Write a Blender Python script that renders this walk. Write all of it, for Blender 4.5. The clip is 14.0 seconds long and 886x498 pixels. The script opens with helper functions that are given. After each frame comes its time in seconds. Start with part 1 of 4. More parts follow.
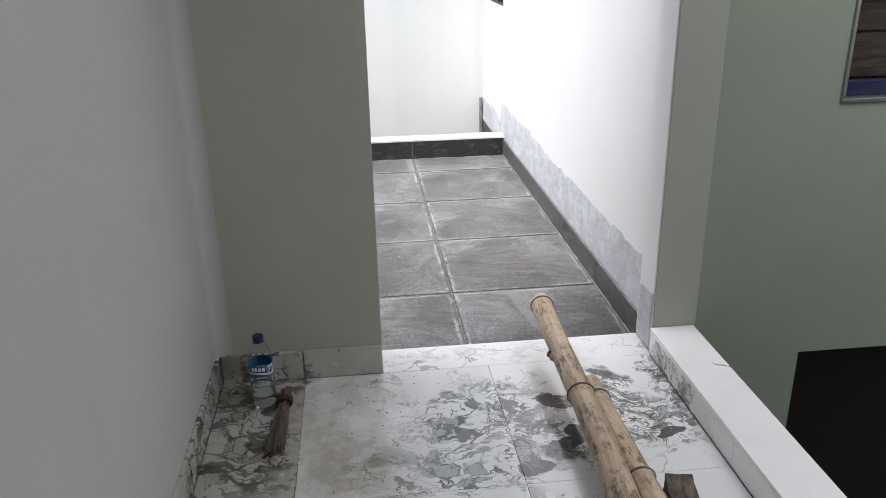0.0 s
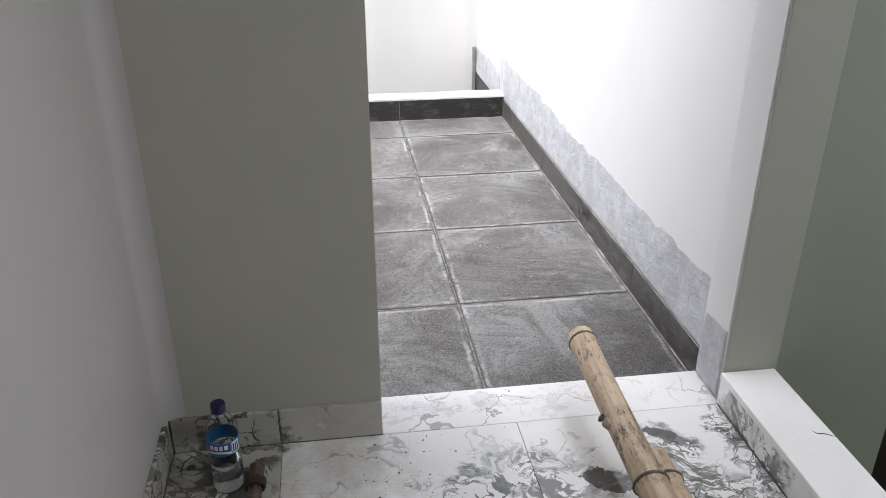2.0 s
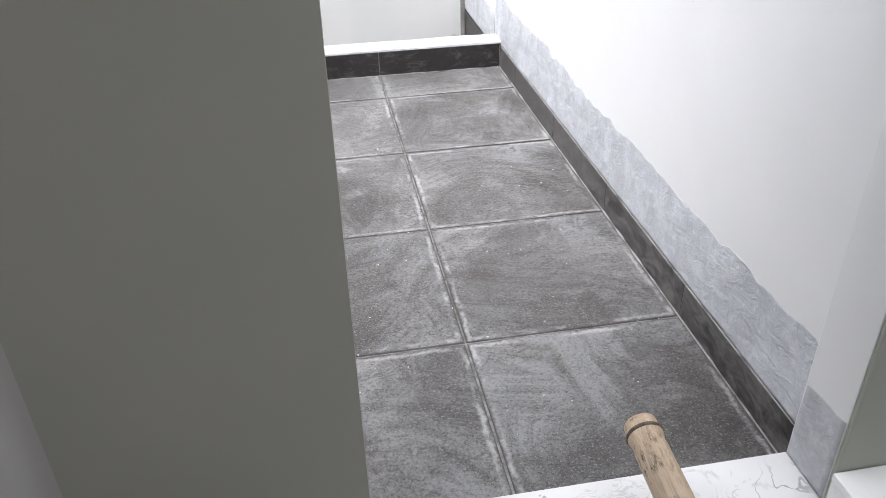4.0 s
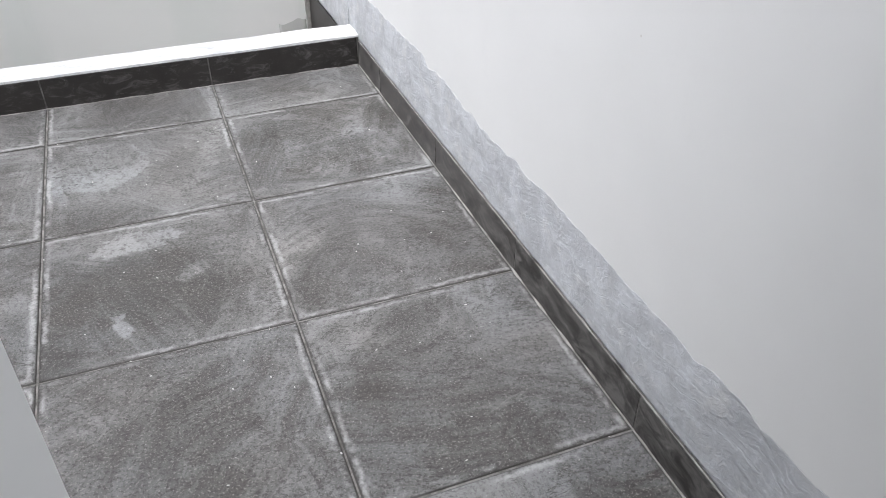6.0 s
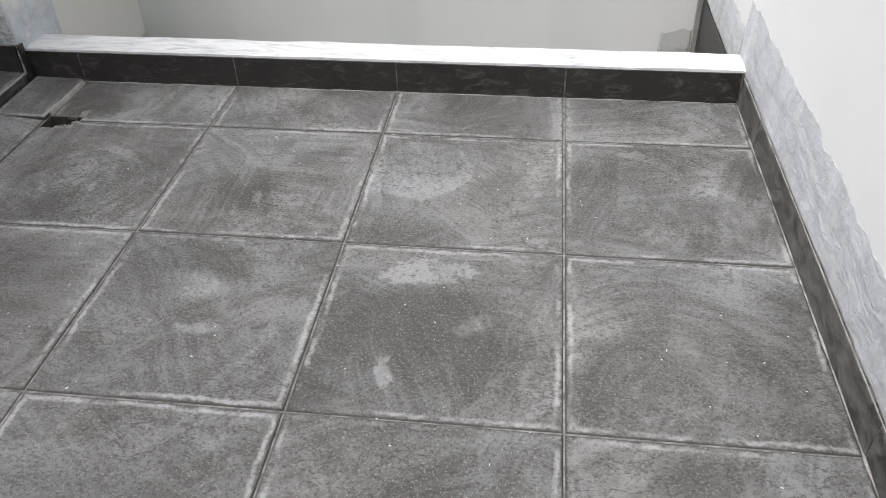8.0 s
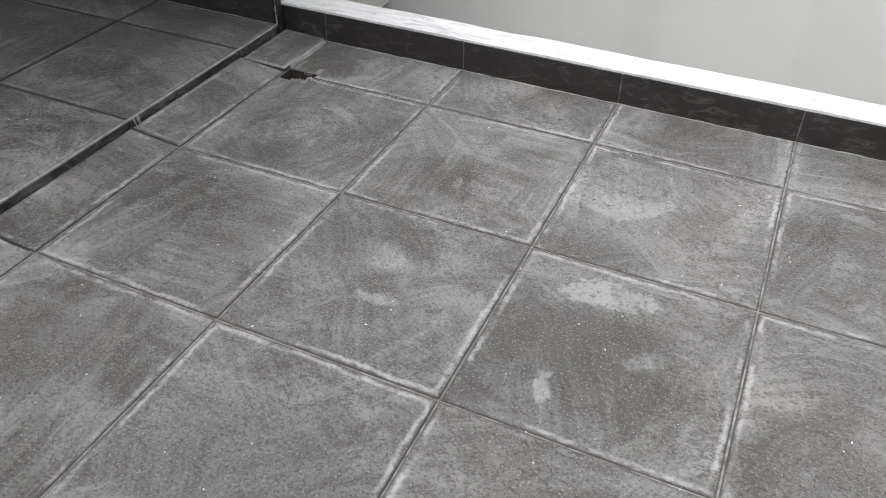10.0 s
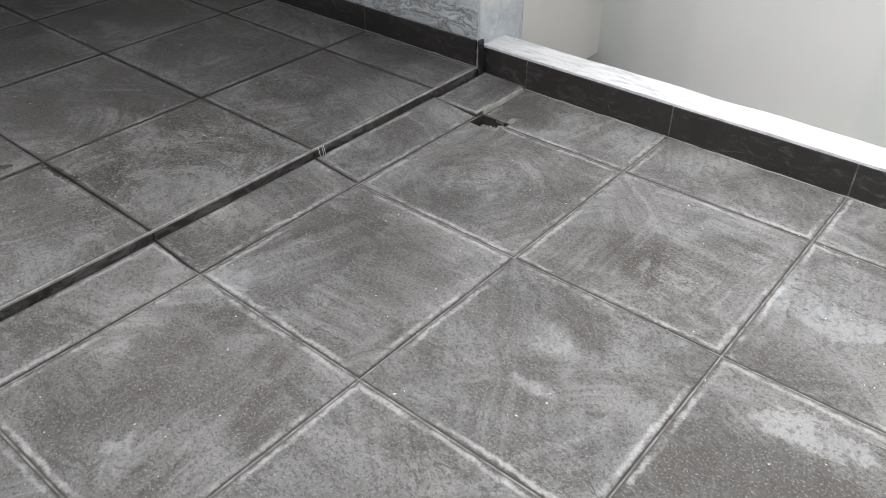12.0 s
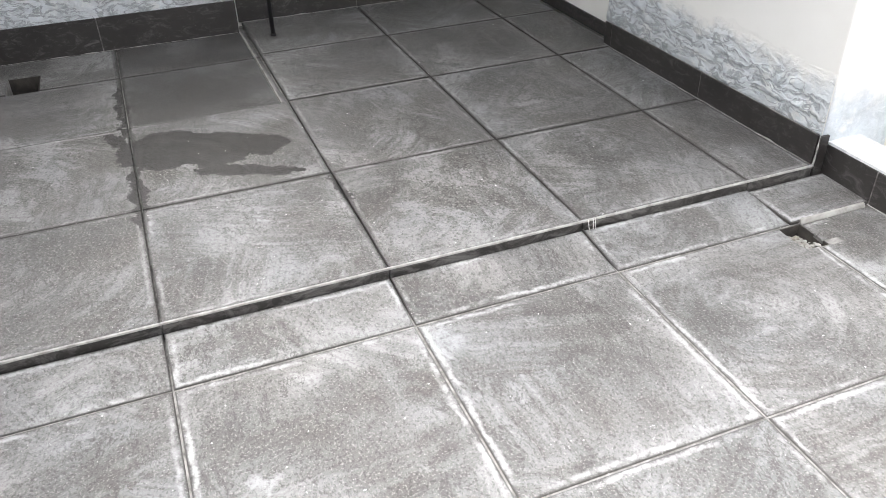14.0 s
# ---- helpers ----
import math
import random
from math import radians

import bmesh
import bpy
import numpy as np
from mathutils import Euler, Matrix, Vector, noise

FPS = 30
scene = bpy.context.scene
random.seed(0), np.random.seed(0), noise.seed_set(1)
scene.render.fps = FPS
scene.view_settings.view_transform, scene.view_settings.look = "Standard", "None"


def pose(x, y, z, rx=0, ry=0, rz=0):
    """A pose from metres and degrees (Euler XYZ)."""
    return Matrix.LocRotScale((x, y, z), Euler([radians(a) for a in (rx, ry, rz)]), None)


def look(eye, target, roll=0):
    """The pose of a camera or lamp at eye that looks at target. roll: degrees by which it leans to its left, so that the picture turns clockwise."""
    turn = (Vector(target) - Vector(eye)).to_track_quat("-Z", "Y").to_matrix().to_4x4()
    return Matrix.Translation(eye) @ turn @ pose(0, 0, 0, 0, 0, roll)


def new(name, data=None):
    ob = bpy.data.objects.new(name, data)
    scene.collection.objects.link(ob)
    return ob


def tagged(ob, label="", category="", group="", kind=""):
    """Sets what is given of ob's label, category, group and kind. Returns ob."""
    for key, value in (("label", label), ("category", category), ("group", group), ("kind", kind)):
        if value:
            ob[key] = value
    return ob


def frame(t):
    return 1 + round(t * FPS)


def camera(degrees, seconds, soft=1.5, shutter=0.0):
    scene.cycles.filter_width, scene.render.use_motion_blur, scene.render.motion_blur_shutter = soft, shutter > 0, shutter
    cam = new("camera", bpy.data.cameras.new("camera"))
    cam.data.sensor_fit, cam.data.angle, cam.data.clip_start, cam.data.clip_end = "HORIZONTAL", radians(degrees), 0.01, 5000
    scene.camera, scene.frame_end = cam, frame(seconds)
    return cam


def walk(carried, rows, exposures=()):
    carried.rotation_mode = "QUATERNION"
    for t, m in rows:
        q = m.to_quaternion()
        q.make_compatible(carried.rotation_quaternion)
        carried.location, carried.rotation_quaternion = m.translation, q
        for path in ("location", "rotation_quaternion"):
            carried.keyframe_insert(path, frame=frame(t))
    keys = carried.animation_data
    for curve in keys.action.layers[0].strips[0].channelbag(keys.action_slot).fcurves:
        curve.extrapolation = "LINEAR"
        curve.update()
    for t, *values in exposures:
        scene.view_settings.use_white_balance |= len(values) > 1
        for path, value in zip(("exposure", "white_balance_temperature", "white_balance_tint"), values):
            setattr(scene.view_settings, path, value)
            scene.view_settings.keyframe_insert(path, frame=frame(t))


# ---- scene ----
cam = camera(58.4, 14.0, 0.8)
PATH = [
    (0, (-0.117, 0.121, 1.351), (0.076, 1.972, 0.618), -1.1),
    (0.5, (-0.151, 0.272, 1.348), (0.001, 2.127, 0.614), -1.6),
    (1, (-0.218, 0.442, 1.359), (-0.031, 2.28, 0.594), -1.2),
    (1.5, (-0.215, 0.581, 1.341), (0.027, 2.388, 0.517), -0.6),
    (2, (-0.159, 0.765, 1.334), (0.096, 2.544, 0.456), -0.0),
    (2.5, (-0.125, 0.9, 1.321), (0.11, 2.658, 0.397), -0.4),
    (2.7, (-0.131, 0.967, 1.316), (0.097, 2.717, 0.374), -0.4),
    (4.8, (-0.087, 1.764, 1.332), (0.266, 3.379, 0.207), -2.4),
    (5, (-0.093, 1.858, 1.33), (0.317, 3.451, 0.192), -1.6),
    (5.5, (-0.079, 2.001, 1.321), (0.475, 3.532, 0.159), -0.6),
    (5.8, (-0.041, 2.069, 1.304), (0.546, 3.583, 0.137), -0.2),
    (6, (0.013, 2.111, 1.319), (0.602, 3.62, 0.145), 0.3),
    (6.5, (0.141, 2.219, 1.332), (0.542, 3.774, 0.14), -0.1),
    (7, (0.144, 2.357, 1.324), (0.417, 3.931, 0.12), 0.6),
    (7.5, (0.105, 2.477, 1.325), (0.213, 4.061, 0.108), -0.5),
    (8, (0.124, 2.558, 1.332), (-0.09, 4.12, 0.1), -1.6),
    (8.2, (0.124, 2.577, 1.323), (-0.169, 4.123, 0.088), -0.8),
    (10.3, (0.097, 2.59, 1.374), (-0.601, 3.99, 0.128), 0.5),
    (10.5, (0.1, 2.589, 1.379), (-0.644, 3.971, 0.14), 0.4),
    (11, (0.111, 2.601, 1.377), (-0.791, 3.902, 0.155), -0.1),
    (11.5, (0.085, 2.659, 1.362), (-0.904, 3.914, 0.16), -0.7),
    (12, (-0.011, 2.783, 1.315), (-1.049, 4.017, 0.132), -0.1),
    (12.5, (-0.087, 2.871, 1.294), (-1.278, 3.998, 0.148), -0.3),
    (13, (-0.108, 2.947, 1.291), (-1.461, 3.891, 0.16), -1.6),
    (13.5, (-0.086, 3.073, 1.296), (-1.559, 3.829, 0.173), -1.7),
    (14, (-0.089, 3.148, 1.297), (-1.639, 3.745, 0.183), -1.4),
]
EXPOSURE = [(0.0, 0.92, 6220, 12), (2.5, 1.0, 6280, 13), (5.0, 0.78, 6100, 12), (6.0, 0.55, 6180, 11), (8.0, 0.48, 6350, 10), (10.5, 0.63, 6350, 10), (12.0, 0.82, 6350, 10), (13.0, 1.28, 6350, 11), (13.5, 1.64, 6350, 11), (14.0, 2.06, 6350, 10)]
walk(cam, [(t, look(eye, target, roll)) for t, eye, target, roll in PATH], EXPOSURE)

# ---- light ----
sky = bpy.data.worlds.new("sky")
scene.world = sky
sky.use_nodes = True
snt = sky.node_tree
snt.nodes.clear()
sky_tex = snt.nodes.new("ShaderNodeTexSky")
sky_tex.sky_type = "NISHITA"
sky_tex.sun_disc = False
sky_tex.sun_elevation = radians(62)
sky_tex.sun_rotation = radians(245)
sky_tex.dust_density = 6.0
sky_tex.air_density = 1.0
sky_grey = snt.nodes.new("ShaderNodeHueSaturation")
sky_grey.inputs["Saturation"].default_value = 0.22
sky_bg = snt.nodes.new("ShaderNodeBackground")
sky_bg.inputs["Strength"].default_value = 0.15
sky_out = snt.nodes.new("ShaderNodeOutputWorld")
snt.links.new(sky_tex.outputs[0], sky_grey.inputs["Color"])
snt.links.new(sky_grey.outputs[0], sky_bg.inputs["Color"])
snt.links.new(sky_bg.outputs[0], sky_out.inputs[0])

sun = new("sun", bpy.data.lights.new("sun", "SUN"))
sun.data.energy = 1.25
sun.data.angle = radians(60)
sun.data.color = (1.0, 0.985, 0.96)
sun.matrix_world = look((-7.5, -3.5, 20), (0, 0, 0))

# fill lamp added on the stairwell side, standing in for an assumed window out of view
side_fill = new("stair_side_fill", bpy.data.lights.new("stair_side_fill", "AREA"))
side_fill.data.shape = "RECTANGLE"
side_fill.data.size, side_fill.data.size_y = 1.5, 1.1
side_fill.data.energy = 5.4
side_fill.data.color = (1.0, 0.98, 0.96)
side_fill.matrix_world = look((2.97, -0.25, 1.65), (0.0, 0.2, 1.2))

# fill lamp added over the stairs, out of view, to brighten ledge and marble
top_fill = new("stair_top_fill", bpy.data.lights.new("stair_top_fill", "AREA"))
top_fill.data.shape = "RECTANGLE"
top_fill.data.size, top_fill.data.size_y = 1.0, 1.5
top_fill.data.energy = 12.0
top_fill.matrix_world = look((1.4, 1.15, 2.49), (1.3, 1.15, 0.0))


# ---- node helpers ----
class Net:
    """A short way to write node materials."""

    def __init__(self, name):
        self.mat = bpy.data.materials.new(name)
        self.mat.use_nodes = True
        self.nt = self.mat.node_tree
        self.bsdf = self.nt.nodes["Principled BSDF"]

    def put(self, socket, value):
        if isinstance(value, bpy.types.NodeSocket):
            self.nt.links.new(value, socket)
        elif value is not None:
            if socket.type == "RGBA" and len(value) == 3:
                value = (*value, 1)
            socket.default_value = value

    def math(self, op, a, b=None, c=None, clamp=False):
        n = self.nt.nodes.new("ShaderNodeMath")
        n.operation, n.use_clamp = op, clamp
        for i, v in enumerate((a, b, c)):
            if v is not None:
                self.put(n.inputs[i], v)
        return n.outputs[0]

    def vmath(self, op, a, b=None):
        n = self.nt.nodes.new("ShaderNodeVectorMath")
        n.operation = op
        self.put(n.inputs[0], a)
        if b is not None:
            self.put(n.inputs[3 if op == "SCALE" else 1], b)
        return n.outputs["Value"] if op in ("LENGTH", "DOT_PRODUCT") else n.outputs[0]

    def position(self):
        return self.nt.nodes.new("ShaderNodeNewGeometry").outputs["Position"]

    def local(self):
        return self.nt.nodes.new("ShaderNodeTexCoord").outputs["Object"]

    def rand(self):
        return self.nt.nodes.new("ShaderNodeObjectInfo").outputs["Random"]

    def island(self):
        return self.nt.nodes.new("ShaderNodeNewGeometry").outputs["Random Per Island"]

    def uv(self, name):
        n = self.nt.nodes.new("ShaderNodeUVMap")
        n.uv_map = name
        return n.outputs[0]

    def split(self, v):
        n = self.nt.nodes.new("ShaderNodeSeparateXYZ")
        self.put(n.inputs[0], v)
        return n.outputs[0], n.outputs[1], n.outputs[2]

    def join(self, x, y, z):
        n = self.nt.nodes.new("ShaderNodeCombineXYZ")
        for i, v in enumerate((x, y, z)):
            self.put(n.inputs[i], v)
        return n.outputs[0]

    def turn(self, v, degrees=0.0, scale=(1, 1, 1)):
        n = self.nt.nodes.new("ShaderNodeMapping")
        self.put(n.inputs[0], v)
        n.inputs["Rotation"].default_value = (0, 0, radians(degrees))
        n.inputs["Scale"].default_value = scale
        return n.outputs[0]

    def noise(self, v, scale, detail=4, rough=0.55, distort=0.0, color=False):
        n = self.nt.nodes.new("ShaderNodeTexNoise")
        self.put(n.inputs["Vector"], v)
        n.inputs["Scale"].default_value = scale
        n.inputs["Detail"].default_value = detail
        n.inputs["Roughness"].default_value = rough
        n.inputs["Distortion"].default_value = distort
        return n.outputs["Color" if color else "Fac"]

    def voronoi(self, v, scale, feature="F1", output="Distance"):
        n = self.nt.nodes.new("ShaderNodeTexVoronoi")
        n.feature = feature
        self.put(n.inputs["Vector"], v)
        n.inputs["Scale"].default_value = scale
        return n.outputs[output]

    def ramp(self, v, lo, hi, a=0.0, b=1.0, smooth=True):
        n = self.nt.nodes.new("ShaderNodeMapRange")
        n.interpolation_type = "SMOOTHSTEP" if smooth else "LINEAR"
        self.put(n.inputs["Value"], v)
        for key, val in (("From Min", lo), ("From Max", hi), ("To Min", a), ("To Max", b)):
            n.inputs[key].default_value = val
        return n.outputs[0]

    def mix(self, f, a, b):
        n = self.nt.nodes.new("ShaderNodeMix")
        n.data_type = "RGBA"
        self.put(n.inputs[0], f)
        self.put(n.inputs[6], a)
        self.put(n.inputs[7], b)
        return n.outputs[2]

    def bump(self, height, strength=0.3, distance=0.002):
        n = self.nt.nodes.new("ShaderNodeBump")
        n.inputs["Strength"].default_value = strength
        n.inputs["Distance"].default_value = distance
        self.put(n.inputs["Height"], height)
        self.put(self.bsdf.inputs["Normal"], n.outputs[0])

    def blot(self, pos, x, y, rx, ry, degrees, edge=0.35):
        """1 inside a ragged ellipse on the floor, 0 outside."""
        v = self.vmath("SUBTRACT", pos, (x, y, 0))
        v = self.turn(v, -degrees, (1, 1, 0))
        v = self.vmath("MULTIPLY", v, (1 / rx, 1 / ry, 0))
        return self.ramp(self.vmath("LENGTH", v), 1 - edge, 1 + edge * 0.3, 1.0, 0.0)

    def done(self, color, rough=0.6, metallic=0.0, specular=None):
        self.put(self.bsdf.inputs["Base Color"], color)
        self.put(self.bsdf.inputs["Roughness"], rough)
        self.bsdf.inputs["Metallic"].default_value = metallic
        if specular is not None:
            self.bsdf.inputs["Specular IOR Level"].default_value = specular
        return self.mat


# ---- materials ----
# x, y, half sizes, turn, softness, strength of pale and dark smears and shade on the terrace floor
PALE = [
    (-0.127, 4.148, 0.13, 0.05, 6, 0.06, 0.48), (-0.192, 3.781, 0.022, 0.055, 5, 0.4, 0.7), (-0.679, 3.874, 0.055, 0.028, 15, 0.6, 0.6),
    (-0.707, 4.043, 0.11, 0.055, -10, 0.8, 0.55), (-0.001, 3.947, 0.05, 0.035, 30, 0.7, 0.45), (0.492, 3.945, 0.05, 0.05, 0, 0.7, 0.55),
    (-0.222, 4.645, 0.16, 0.18, -35, 0.08, 0.34), (-0.7, 4.454, 0.022, 0.035, 10, 0.5, 0.5), (-1.494, 3.31, 0.05, 0.075, 20, 0.6, 0.6),
    (-1.238, 3.189, 0.027, 0.045, 0, 0.5, 0.45), (-1.509, 3.696, 0.09, 0.06, 40, 0.8, 0.45), (0.703, 4.503, 0.05, 0.14, 22, 0.4, 0.3),
    (-2.839, 3.804, 0.06, 0.03, 30, 0.7, 0.4), (-2.507, 3.15, 0.22, 0.07, 80, 0.5, 0.28),
    (-2.662, 3.94, 0.05, 0.05, 0, 0.7, 0.25), (-2.537, 4.393, 0.05, 0.03, 0, 0.7, 0.35), (-2.191, 3.385, 0.07, 0.05, 0, 0.8, 0.35),
]
DARK = [
    # the first spot puts a soft shade into that tile's colour
    (0.55, 3.90, 0.26, 0.24, 0, 0.7, 0.42), (0.52, 3.34, 0.27, 0.22, 0, 0.7, 0.25),
    (-0.70, 3.32, 0.28, 0.22, 0, 0.6, 0.5), (-1.42, 3.22, 0.16, 0.18, 0, 0.6, 0.55), (-0.12, 3.36, 0.25, 0.2, 20, 0.6, 0.35),
    (0.602, 4.492, 0.13, 0.07, 35, 0.7, 0.55), (0.788, 4.709, 0.06, 0.1, 10, 0.6, 0.75), (0.027, 4.553, 0.11, 0.09, 30, 0.4, 0.45),
    (-0.158, 4.013, 0.2, 0.06, 12, 0.6, 0.55), (-1.295, 3.398, 0.24, 0.18, 20, 0.6, 0.6), (-1.209, 4.014, 0.22, 0.16, 0, 0.6, 0.55),
    (0.532, 3.334, 0.26, 0.2, 0, 0.7, 0.35), (-2.065, 4.737, 0.28, 0.22, 0, 0.8, 0.35),
]
WET = [
    (-2.799, 3.162, 0.155, 0.17, 0), (-2.733, 3.333, 0.14, 0.13, 0), (-2.702, 3.48, 0.085, 0.09, 0),
    (-2.523, 3.4, 0.038, 0.19, -25), (-2.499, 3.041, 0.21, 0.026, 0), (-2.935, 2.996, 0.09, 0.035, 25),
    (-3.235, 3.023, 0.3, 0.016, 0), (-2.286, 3.643, 0.1, 0.016, 0),
]


def floor_tile_material(raised=False):
    n = Net("dusty stone floor tile, partly wet, darkened for shade" if raised else "grey stone floor tile with grout haze")
    here = [[spot for spot in spots if (spot[0] < -1.8) == raised] for spots in (PALE, DARK)]
    p, r = n.position(), n.rand()
    off = n.join(n.math("MULTIPLY", r, 31.0), n.math("MULTIPLY", r, 57.0), n.math("MULTIPLY", r, 11.0))
    q = n.vmath("ADD", p, off)
    # cloudy film left by wiping
    warp = n.vmath("SCALE", n.vmath("SUBTRACT", n.noise(q, 5, 3, color=True), (0.5, 0.5, 0.5)), 0.22)
    qw = n.vmath("ADD", q, warp)
    cloud = n.noise(qw, 3.0, 6, 0.6, 0.5)
    # overlapping wipes, each with its own direction and thickness of film
    qs = n.vmath("ADD", q, n.vmath("SCALE", warp, 0.28))
    torn_q = n.vmath("ADD", n.turn(qs, 30, (1.0, 0.62, 1)), n.vmath("SCALE", n.noise(q, 30, 4, 0.7, color=True), 0.05))
    cell = n.voronoi(torn_q, 3.7, output="Color")
    wipe_a, wipe_b, _ = n.split(cell)
    angle = n.math("MULTIPLY", wipe_a, 6.283)
    ca, sa = n.math("COSINE", angle), n.math("SINE", angle)
    qx, qy, _ = n.split(qs)
    along = n.math("ADD", n.math("MULTIPLY", qx, ca), n.math("MULTIPLY", qy, sa))
    across = n.math("SUBTRACT", n.math("MULTIPLY", qy, ca), n.math("MULTIPLY", qx, sa))
    strokes = n.noise(n.join(n.math("MULTIPLY", along, 1.5), n.math("MULTIPLY", across, 34.0), n.math("MULTIPLY", wipe_b, 20.0)), 1.0, 7, 0.68)
    # round strokes about a point of each tile
    px, py, pz = n.split(p)
    lx, ly, lz = n.split(n.local())
    cx = n.math("ADD", lx, n.math("MULTIPLY", n.math("SUBTRACT", r, 0.5), 0.45))
    cy = n.math("ADD", ly, n.math("MULTIPLY", n.math("FRACT", n.math("MULTIPLY", r, 7.3)), 0.35))
    rad = n.vmath("LENGTH", n.join(cx, cy, 0.0))
    ang = n.math("ARCTAN2", cx, cy)
    wob = n.math("MULTIPLY", n.noise(q, 4, 2), 2.2)
    arcs = n.noise(n.join(n.math("MULTIPLY", ang, 1.3), n.math("ADD", n.math("MULTIPLY", rad, 30.0), wob), n.math("MULTIPLY", r, 40.0)), 1.0, 7, 0.66)
    round_zone = n.ramp(n.noise(q, 2.4, 2), 0.48, 0.55)
    if not raised:
        round_zone = n.math("MAXIMUM", round_zone, n.blot(p, -1.27, 4.53, 0.30, 0.27, 0, 0.4))
        round_zone = n.math("MAXIMUM", round_zone, n.blot(p, 0.50, 3.92, 0.30, 0.28, 0, 0.4))
    wiped = n.math("ADD", n.math("MULTIPLY", arcs, round_zone), n.math("MULTIPLY", strokes, n.math("SUBTRACT", 1.0, round_zone)))
    # dried grout along the joints
    a1, a2, _ = n.split(n.uv("from_low"))
    b1, b2, _ = n.split(n.uv("from_high"))
    d = n.math("MINIMUM", n.math("MINIMUM", a1, a2), n.math("MINIMUM", b1, b2))
    dn = n.math("ADD", d, n.math("MULTIPLY", n.math("SUBTRACT", n.noise(q, 26, 6, 0.75), 0.5), 0.050))
    gate = n.ramp(n.noise(q, 4.5, 4, 0.7), 0.43, 0.58)
    dl = n.math("ADD", d, n.math("MULTIPLY", n.math("SUBTRACT", n.noise(q, 9, 5, 0.75), 0.5), 0.046))
    line = n.ramp(n.math("ABSOLUTE", n.math("SUBTRACT", dl, 0.015)), 0.001, 0.010, 1.0, 0.0)
    line = n.math("MULTIPLY", line, n.math("MULTIPLY", gate, n.ramp(n.noise(q, 60, 4, 0.7), 0.36, 0.56, 0.45, 1.0)))
    if raised:
        dirt = n.math("MULTIPLY", n.ramp(n.math("ADD", d, n.math("MULTIPLY", n.math("SUBTRACT", n.noise(p, 11, 5, 0.7), 0.5), 0.045)), 0.008, 0.016, 1.0, 0.0), n.ramp(n.noise(p, 2.6, 3), 0.36, 0.5))
        line = n.math("MULTIPLY", line, 0.55)
    soft_edge = n.ramp(dn, 0.0, 0.075, 0.8, 0.0)
    # fine sandy grain and pale crumbs
    grain = n.noise(p, 420, 2, 0.6)
    crumbs = n.ramp(n.voronoi(q, 75), 0.05, 0.14, 1.0, 0.0)
    crumbs = n.math("MULTIPLY", crumbs, n.ramp(n.noise(q, 22, 2), 0.50, 0.62))
    scratch = n.ramp(n.math("ABSOLUTE", n.math("SUBTRACT", n.noise(n.turn(qs, 70, (2.0, 14, 1)), 1.0, 2, 0.5), 0.5)), 0.0, 0.006, 1.0, 0.0)
    scratch = n.math("MULTIPLY", scratch, n.ramp(n.noise(q, 6.5, 2), 0.56, 0.64))
    crumbs = n.math("MAXIMUM", crumbs, n.math("MULTIPLY", scratch, 0.2))
    # dried dark trickles and cracks in the film
    trick = n.ramp(n.math("ABSOLUTE", n.math("SUBTRACT", n.noise(n.vmath("ADD", n.turn(q, 15, (1.0, 2.2, 1)), n.vmath("SCALE", warp, 0.8)), 5.5, 7, 0.68), 0.5)), 0.002, 0.016, 1.0, 0.0)
    trick = n.math("MULTIPLY", trick, n.ramp(n.noise(q, 4.2, 3), 0.49, 0.57))
    # patches with a shape of their own
    ragged = n.vmath("ADD", p, n.vmath("SCALE", n.vmath("SUBTRACT", n.noise(p, 14, 4, 0.6, color=True), (0.5, 0.5, 0.5)), 0.11))
    pale = None
    for x, y, rx, ry, deg, edge, amount in here[0]:
        b = n.math("MULTIPLY", n.blot(ragged, x, y, rx, ry, deg, edge), amount)
        pale = b if pale is None else n.math("MAXIMUM", pale, b)
    dark = None
    for x, y, rx, ry, deg, edge, amount in here[1]:
        b = n.math("MULTIPLY", n.blot(ragged, x, y, rx, ry, deg, edge), amount)
        dark = b if dark is None else n.math("MAXIMUM", dark, b)
    if raised:
        torn = n.vmath("ADD", ragged, n.vmath("SCALE", n.vmath("SUBTRACT", n.noise(p, 46, 5, 0.7, color=True), (0.5, 0.5, 0.5)), 0.045))
        wet = None
        for x, y, rx, ry, deg in WET:
            b = n.blot(torn, x, y, rx, ry, deg, 0.03)
            wet = b if wet is None else n.math("MAXIMUM", wet, b)
        bay = n.math("MULTIPLY", n.ramp(n.math("SUBTRACT", px, n.math("MULTIPLY", n.math("SUBTRACT", py, 3.617), 0.068)), -3.050, -3.046, 1.0, 0.0), n.math("MULTIPLY", n.ramp(py, 3.020, 3.022), n.ramp(py, 3.616, 3.618, 1.0, 0.0)))
        bay = n.math("MULTIPLY", bay, n.ramp(n.noise(p, 5, 4), 0.35, 0.6, 0.40, 0.66))
        wet = n.math("MAXIMUM", wet, bay)
    base = n.mix(n.ramp(n.noise(qw, 6, 6, 0.65), 0.3, 0.7), (0.054, 0.050, 0.047), (0.092, 0.087, 0.082))
    base = n.mix(n.math("MULTIPLY", r, 0.4), base, (0.070, 0.070, 0.069))
    base = n.mix(n.math("MULTIPLY", n.ramp(n.noise(q, 3.3, 4, 0.6), 0.44, 0.60), 0.4), base, (0.070, 0.060, 0.051))
    field = n.math("ADD", n.math("MULTIPLY", cloud, 0.55), n.math("MULTIPLY", wiped, 0.45))
    haze = n.ramp(field, 0.40, 0.60, 0.03, 0.57)
    haze = n.math("ADD", haze, n.math("MULTIPLY", n.ramp(field, 0.54, 0.56), 0.09))
